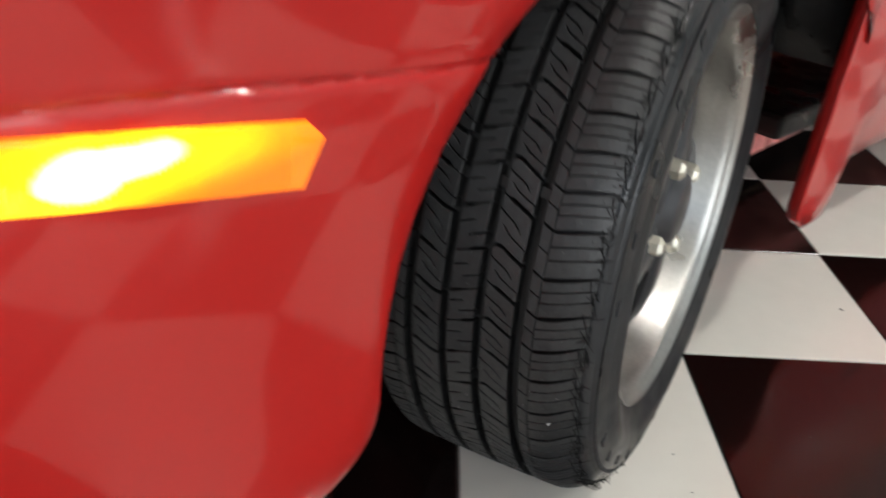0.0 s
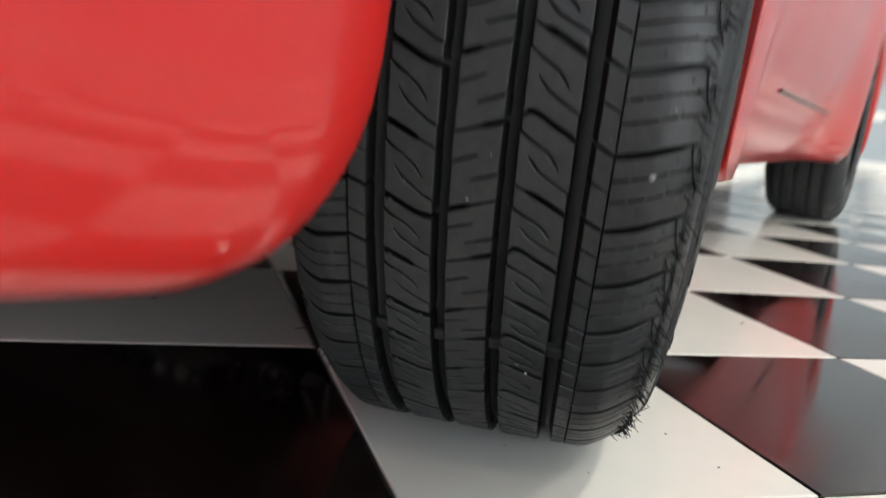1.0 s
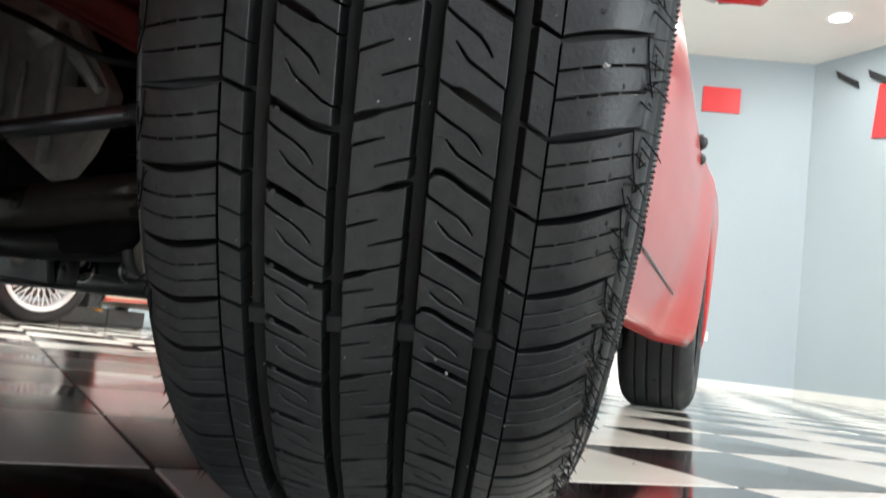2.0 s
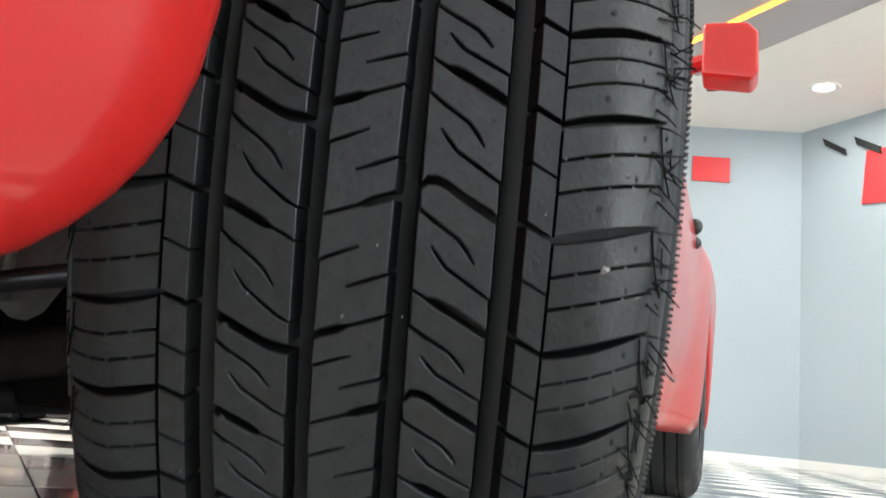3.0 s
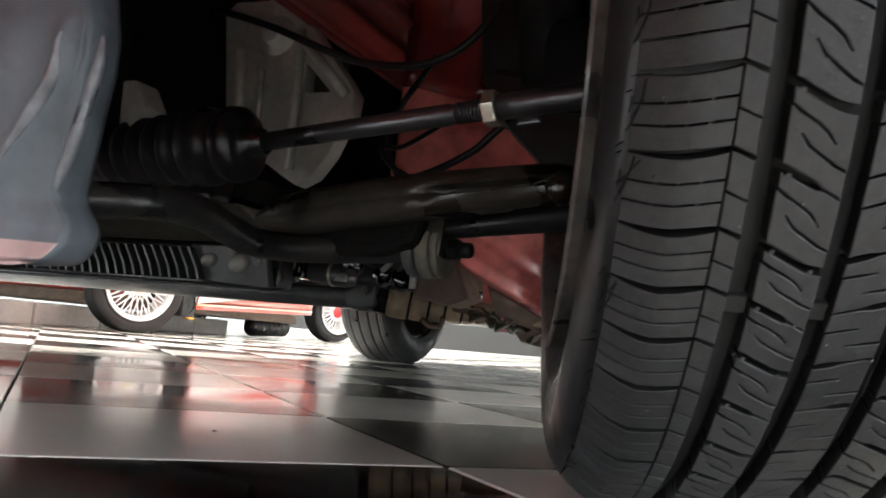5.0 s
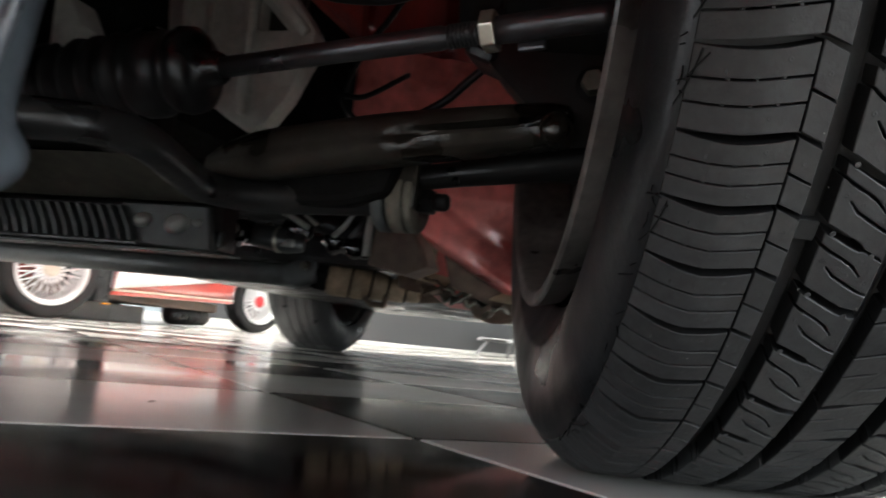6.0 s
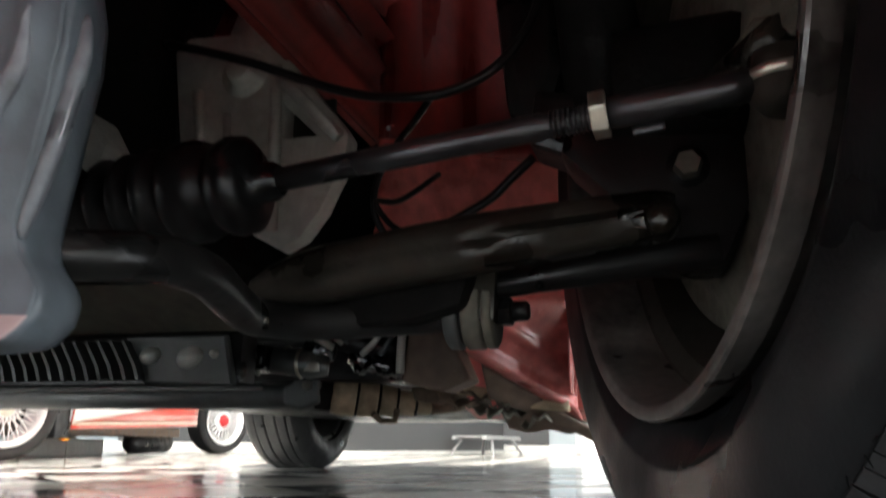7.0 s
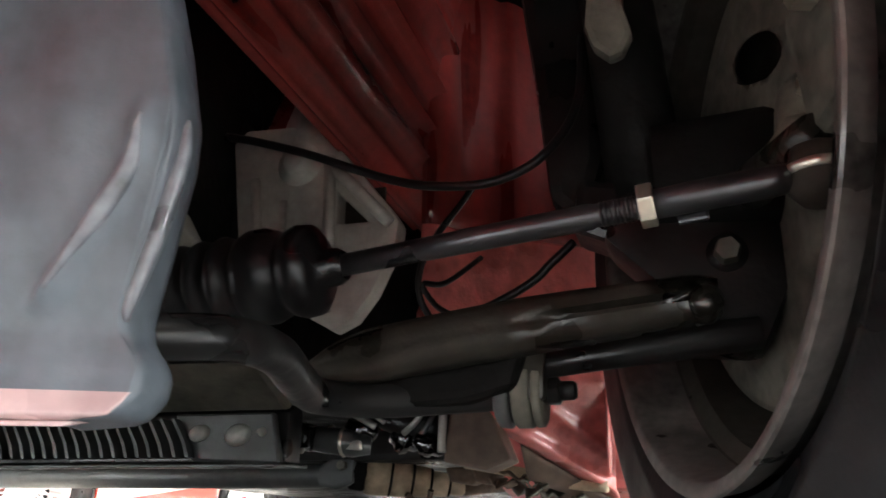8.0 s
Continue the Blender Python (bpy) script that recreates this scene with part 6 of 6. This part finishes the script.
# red panel on the slanted wall
WALL_M = pose(CORNER.x, CORNER.y, 0, 0, 0, math.degrees(math.atan2(SLANT.y, SLANT.x)))   # x along the wall, y into the hall
place("wall_sign", mesh_of("wall_sign", *soften(box(0.80, 1.22, 0.002, 0.022, 3.095, 3.385), 0.003, 2), M_SIGN), None, WALL_M, "plain red rectangular sign panel on the wall", "sign")
place("wall_panel", mesh_of("wall_panel", *soften(box(2.3, 7.0, 0.002, 0.03, 0.09, 1.05), 0.004, 1), M_DADO), None, WALL_M, "dark grey painted lower wall panel", "wall panel")
BOARD_M = pose(2.10, 5.00, 0, 0, 0, 33.4)   # x along a low board that stands on the floor
board_low = place("low_partition", mesh_of("low_partition", *soften(box(0.0, 3.85, 0.0, 0.04, 0.012, 0.46), 0.004, 1), M_DADO), None, BOARD_M, "low dark grey partition board standing on the floor", "partition")
part("foot_rail", soften(box(0.0, 3.85, -0.012, 0.052, 0.0, 0.03), 0.004, 1), M_SKIRT, board_low, "white foot rail")
place("wall_socket", mesh_of("wall_socket", *soften(box(0.95, 1.07, 0.002, 0.014, 0.50, 0.60), 0.004, 2), M_SKIRT), None, WALL_M, "small white socket plate on the wall", "socket")


board = place("wall_lettering", mesh_of("wall_lettering", *soften(prism([(4.78, 3.33), (3.30, 3.25), (3.30, 2.62), (4.84, 2.76)], "x", 7.622, 7.648), 0.003, 1), M_SIGN), None, None, "large red sign with slanting black bars on the wall", "sign")
part("sign_bar", soften(prism([(5.30, 3.60), (5.26, 3.50), (5.02, 3.34), (5.04, 3.42)], "x", 7.60, 7.648), 0.003, 1), M_PLASTIC, board, "black slanting bar")
part("sign_bar", soften(prism([(4.91, 3.52), (4.88, 3.42), (4.60, 3.25), (4.62, 3.34)], "x", 7.60, 7.648), 0.003, 1), M_PLASTIC, board, "black slanting bar")
part("sign_bar", soften(prism([(4.52, 3.50), (4.49, 3.40), (4.30, 3.25), (4.32, 3.34)], "x", 7.60, 7.648), 0.003, 1), M_PLASTIC, board, "black slanting bar")
soffit = place("soffit", mesh_of("soffit", *soften(box(2.9, 5.42, 0.9, 5.0, 3.60, 3.749), 0.01, 2), M_SOFFIT), None, None, "grey dropped ceiling panel with an orange light strip", "ceiling panel")
part("light_strip", soften(box(4.80, 4.86, 1.0, 4.9, 3.586, 3.6), 0.004, 1), M_STRIP, soffit, "glowing orange strip light")


def lattice_rim(m, parent, centre, name, hub_r=0.05):
    """A cross-spoked rim: lip, crossed bars and a hub."""
    ob = part(name, lathe([(-0.09, 0.19), (0.085, 0.19), (0.098, 0.206), (0.104, 0.206), (0.104, 0.197), (0.088, 0.178), (0.03, 0.172), (-0.09, 0.172)], 64), M_WHITERIM, parent, "white cross-spoked rim", True, m)
    for k in range(20):
        a = 2 * math.pi * k / 20
        for tw in (0.42, -0.42):
            p0 = (0.075, 0.045 * math.cos(a), 0.045 * math.sin(a))
            p1 = (0.055, 0.178 * math.cos(a + tw), 0.178 * math.sin(a + tw))
            part("spoke", tube([p0, p1], [0.0055, 0.0045], 6), M_WHITERIM, ob)
    part("hub", lathe([(0.05, 0.0), (0.05, hub_r), (0.075, hub_r + 0.002), (0.09, hub_r * 0.7), (0.094, 0.0)], 32), centre, ob, "", True)
    return ob


def parked_car():
    """A low wedge-striped car beyond: white over red with a cream line, front wheels turned, cross-spoked rims."""
    pc = place("parked_car", None, None, CAR @ pose(-2.77, 2.51, 0, 0, 0, 15.2) @ Matrix.Diagonal((1.2, 1.2, 1.2, 1)), "low red car with a white wedge and white cross-spoked wheels", "car")

    def base(y):
        return 0.104 + 0.0276 * y

    def bottom(y):
        """Lower edge of the side: low between the wheels, cut away round them."""
        return base(y) if 0.34 < y < 2.04 else 0.40

    def side(y, z, out):
        t = max(0, -0.3 - y) / 0.6 + max(0, y - 3.0) / 0.6
        return (0.05 + out + 0.03 * math.sin(math.pi * (z - 0.05) / 0.6) - 0.22 * t ** 2, y, z)

    def band(a, b, lo, hi, out, n=24):
        return sheet(lambda u, v: side(a + (b - a) * u, lo(a + (b - a) * u) * (1 - v) + hi(a + (b - a) * u) * v, out), span(0, 1, n), span(0, 1, 7), 0.004)
    part("sill", band(0.34, 2.04, base, lambda y: base(y) + 0.016, 0.004), M_ORANGECAR, pc, "glossy red sill", True)
    part("sill_line", band(0.34, 2.04, lambda y: base(y) + 0.016, lambda y: base(y) + 0.025, 0.006), M_CREAM, pc, "thin cream line over the sill", True)
    part("side_panel", band(0.34, 2.04, lambda y: base(y) + 0.025, lambda y: 0.40, 0.0), M_ORANGECAR, pc, "glossy red lower side", True)
    part("side_wedge", band(0.342, 1.95, lambda y: min(0.39, base(y) + 0.0255 + 0.067 * (y - 0.34)), lambda y: 0.40, 0.005), M_WHITECAR, pc, "white wedge along the side", True)
    part("side_stripe", band(0.345, 1.60, lambda y: 0.27, lambda y: 0.34, 0.010), M_ORANGECAR, pc, "red stripe along the white wedge", True)
    part("front_wing", band(-0.02, 0.338, lambda y: 0.30 + 0.16 * max(0, 1 - ((y + 0.18) / 0.5) ** 2) ** 0.5, lambda y: 0.60, 0.0), M_ORANGECAR, pc, "red rear edge of the front wing", True)
    part("rear_quarter", band(2.042, 2.40, lambda y: 0.26 + 0.45 * (y - 2.04), lambda y: 0.60, 0.0), M_ORANGECAR, pc, "red front edge of the rear wing", True)
    part("upper_side", band(0.342, 2.038, lambda y: 0.401, lambda y: 0.60, 0.0, 40), M_ORANGECAR, pc, "red door", True)
    part("nose_side", band(-0.90, -0.024, lambda y: 0.40, lambda y: 0.60, 0.0, 30), M_WHITECAR, pc, "white front wing", True)
    part("tail_side", band(2.404, 3.55, lambda y: 0.42, lambda y: 0.60, 0.0, 30), M_WHITECAR, pc, "white rear wing", True)
    part("far_side", moved(band(-0.90, 3.55, lambda y: bottom(y), lambda y: 0.60, 0.0, 90), Matrix.Translation((-1.25, 0, 0))), M_ORANGECAR, pc, "", True)
    part("bonnet_and_roof", sheet(lambda u, v: (-0.57 + 0.64 * (2 * v - 1), -0.90 + 4.45 * u, 0.59 + (0.36 * max(0, math.sin(math.pi * min(1, max(0, (u - 0.30) / 0.6)))) ** 0.6 + 0.03) * (1 - abs(2 * v - 1) ** 3)), span(0, 1, 30), span(0, 1, 13), 0.004), M_WHITECAR, pc, "white bonnet and roof", True)
    part("front_bumper", soften(box(-1.22, 0.02, -1.02, -0.70, 0.16, 0.42), 0.05, 4), M_WHITECAR, pc, "white front bumper", True)
    part("rear_bumper", soften(box(-1.22, 0.02, 3.38, 3.66, 0.20, 0.44), 0.05, 4), M_WHITECAR, pc, "white rear bumper", True)
    part("underside", soften(box(-1.10, -0.03, 0.30, 2.06, 0.095, 0.150), 0.01, 2), M_GRIME, pc, "dirty underside")
    part("arch_liner", soften(box(-0.10, 0.055, 0.22, 0.345, 0.078, 0.42), 0.008, 2), M_BLACK, pc, "black wheel-arch liner")
    part("indicator", soften(box(0.04, 0.066, 0.295, 0.335, 0.070, 0.077), 0.002, 1), M_REPEATER, pc, "small amber repeater")
    part("silencer", tube([(-0.12, 1.50, 0.060), (-0.12, 1.54, 0.060), (-0.12, 2.06, 0.066), (-0.12, 2.12, 0.066)], [0.03, 0.055, 0.055, 0.03], 24), M_BLACK, pc, "black silencer box", True)
    prof = [(x, 0.297 - 9.0 * max(0, abs(x) - 0.06) ** 2) for x in span(-0.09, 0.09, 19)]
    sd = [(0.10, 0.270), (0.104, 0.255), (0.101, 0.240), (0.092, 0.222)]
    tg = lathe([(-a, r) for a, r in sd[::-1]] + prof + sd, 64)
    for y, k, turned, cm, hub in ((-0.09, 0.60, -40, M_ZINC, 0.05), (2.80, 0.72, -34, M_SIGN, 0.055)):
        for x, st in ((0.0, 0), (-1.14, 180)):
            m = pose(x, y, 0.2955 * k, 0, 0, st + turned) @ Matrix.Diagonal((k, k, k, 1))
            part("tyre", tg, M_GROOVE, pc, "", True, m)
            lattice_rim(m @ Matrix.Diagonal((1, 1.08, 1.08, 1)), pc, cm, "rim", hub)
    return pc


parked_car()

for y0 in (-0.66, -0.12, 0.42, 0.96, 1.50):
    place("kerb_block", mesh_of("kerb_block", *soften(box(-0.11, 0.11, -0.262, 0.262, 0.0, 0.098), 0.010, 2), M_BLOCK), None, CAR @ pose(-2.77, 2.51, 0, 0, 0, 15.2) @ pose(-0.40, y0, 0), "pale beige block on the floor under the parked car", "block", "blocks under the parked car")

trestle = place("trestle", None, None, pose(4.45, 6.22, 0, 0, 0, 33.4) @ Matrix.Diagonal((1, 1, 0.62, 1)), "low pale grey metal trestle rack against the wall", "trestle")
for k in range(4):
    x, y = (-0.35 if k % 2 else 0.35), (-0.18 if k < 2 else 0.18)
    part("leg", tube([(x * 1.15, y * 1.15, 0.0), (x * 0.8, y * 0.8, 0.22)], 0.016, 10), M_TRESTLE, trestle)
for y in (-0.15, 0.15):
    part("rail", soften(box(-0.48, 0.48, y - 0.02, y + 0.02, 0.215, 0.25), 0.005, 2), M_TRESTLE, trestle)
part("brace", tube([(-0.38, -0.19, 0.06), (0.38, -0.19, 0.06)], 0.012, 8), M_TRESTLE, trestle)
part("shelf", soften(box(-0.45, 0.45, -0.17, 0.17, 0.25, 0.27), 0.004, 1), M_TRESTLE, trestle)
crate = place("storage_box", mesh_of("storage_box", *soften(box(-0.28, 0.28, -0.2, 0.2, 0.0, 0.34), 0.02, 3), M_WHITECAR), None, pose(5.75, 6.0, 0, 0, 0, -33), "white plastic storage box on the floor", "box")
part("box_lid", soften(box(-0.29, 0.29, -0.21, 0.21, 0.341, 0.375), 0.012, 3), M_CONC, crate)

# ---------------------------------------------------------------- floor tiles
TILE, GAP = 0.30, 0.0022
setting_floor = setting("floor", box(-8.0, 7.65, -6.2, 9.7, -0.05, -0.0025), M_GROUT, "black and white chequered glazed tile floor")


def tile_geo(bev=0.0012):
    a = TILE / 2 - GAP / 2
    v = [(x, y, -0.004) for x, y in ((-a, -a), (a, -a), (a, a), (-a, a))]
    v += [(x, y, -bev) for x, y in ((-a, -a), (a, -a), (a, a), (-a, a))]
    b = a - bev
    v += [(x, y, 0.0) for x, y in ((-b, -b), (b, -b), (b, b), (-b, b))]
    f = [(8, 9, 10, 11)]
    for i in range(4):
        j = (i + 1) % 4
        f += [(i, j, j + 4, i + 4), (i + 4, j + 4, j + 8, i + 8)]
    return v, f


TG = tile_geo()
TILES = [mesh_of("floor_tile", TG[0], TG[1], M_DARKTILE), mesh_of("floor_tile", TG[0], TG[1], M_WHITETILE)]
far_tiles = [[], []]
rng = random.Random(11)
for ix in range(-26, 25):
    for iy in range(-20, 32):
        x, y = (ix + 0.5) * TILE, (iy + 0.5) * TILE
        if not (-7.9 < x < 7.5 and -6.1 < y < 9.5):
            continue
        k = (ix + iy) % 2
        tip = pose(x, y, rng.uniform(-0.0003, 0.0), rng.uniform(-.05, .05), rng.uniform(-.05, .05), 0)
        if -5 <= ix < 12 and -4 <= iy < 13:
            place("floor_tile", TILES[k], setting_floor, tip)
        else:
            far_tiles[k].append(moved(TG, tip))
for k, mat in ((0, M_DARKTILE), (1, M_WHITETILE)):
    ob = part("far_floor_tiles", join(*far_tiles[k]), mat, setting_floor)
    tagged(ob, kind="stuff")


def specks():
    """Small dark chips and crumbs lying on the tiles."""
    rng = random.Random(21)
    g = []
    spots = [(0.567, 0.13, 0.004), (0.242, -0.196, 0.002), (0.249, -0.254, 0.0018), (0.413, -0.157, 0.002), (-0.14, 0.145, 0.003)]
    spots += [(rng.uniform(-0.4, 2.6), rng.uniform(-0.8, 2.4), rng.uniform(0.0006, 0.0016)) for _ in range(60)]
    for x, y, r in spots:
        n = 6
        ring = [(x + r * rng.uniform(0.6, 1.3) * math.cos(2 * math.pi * k / n), y + 0.7 * r * rng.uniform(0.6, 1.3) * math.sin(2 * math.pi * k / n)) for k in range(n)]
        g.append(([(a, b, -0.0004) for a, b in ring] + [(x, y, 0.0003 + r * 0.35)], [(k, (k + 1) % n, n) for k in range(n)]))
    tagged(part("floor_crumb", join(*g), M_CRUMB, setting_floor), kind="stuff")


specks()
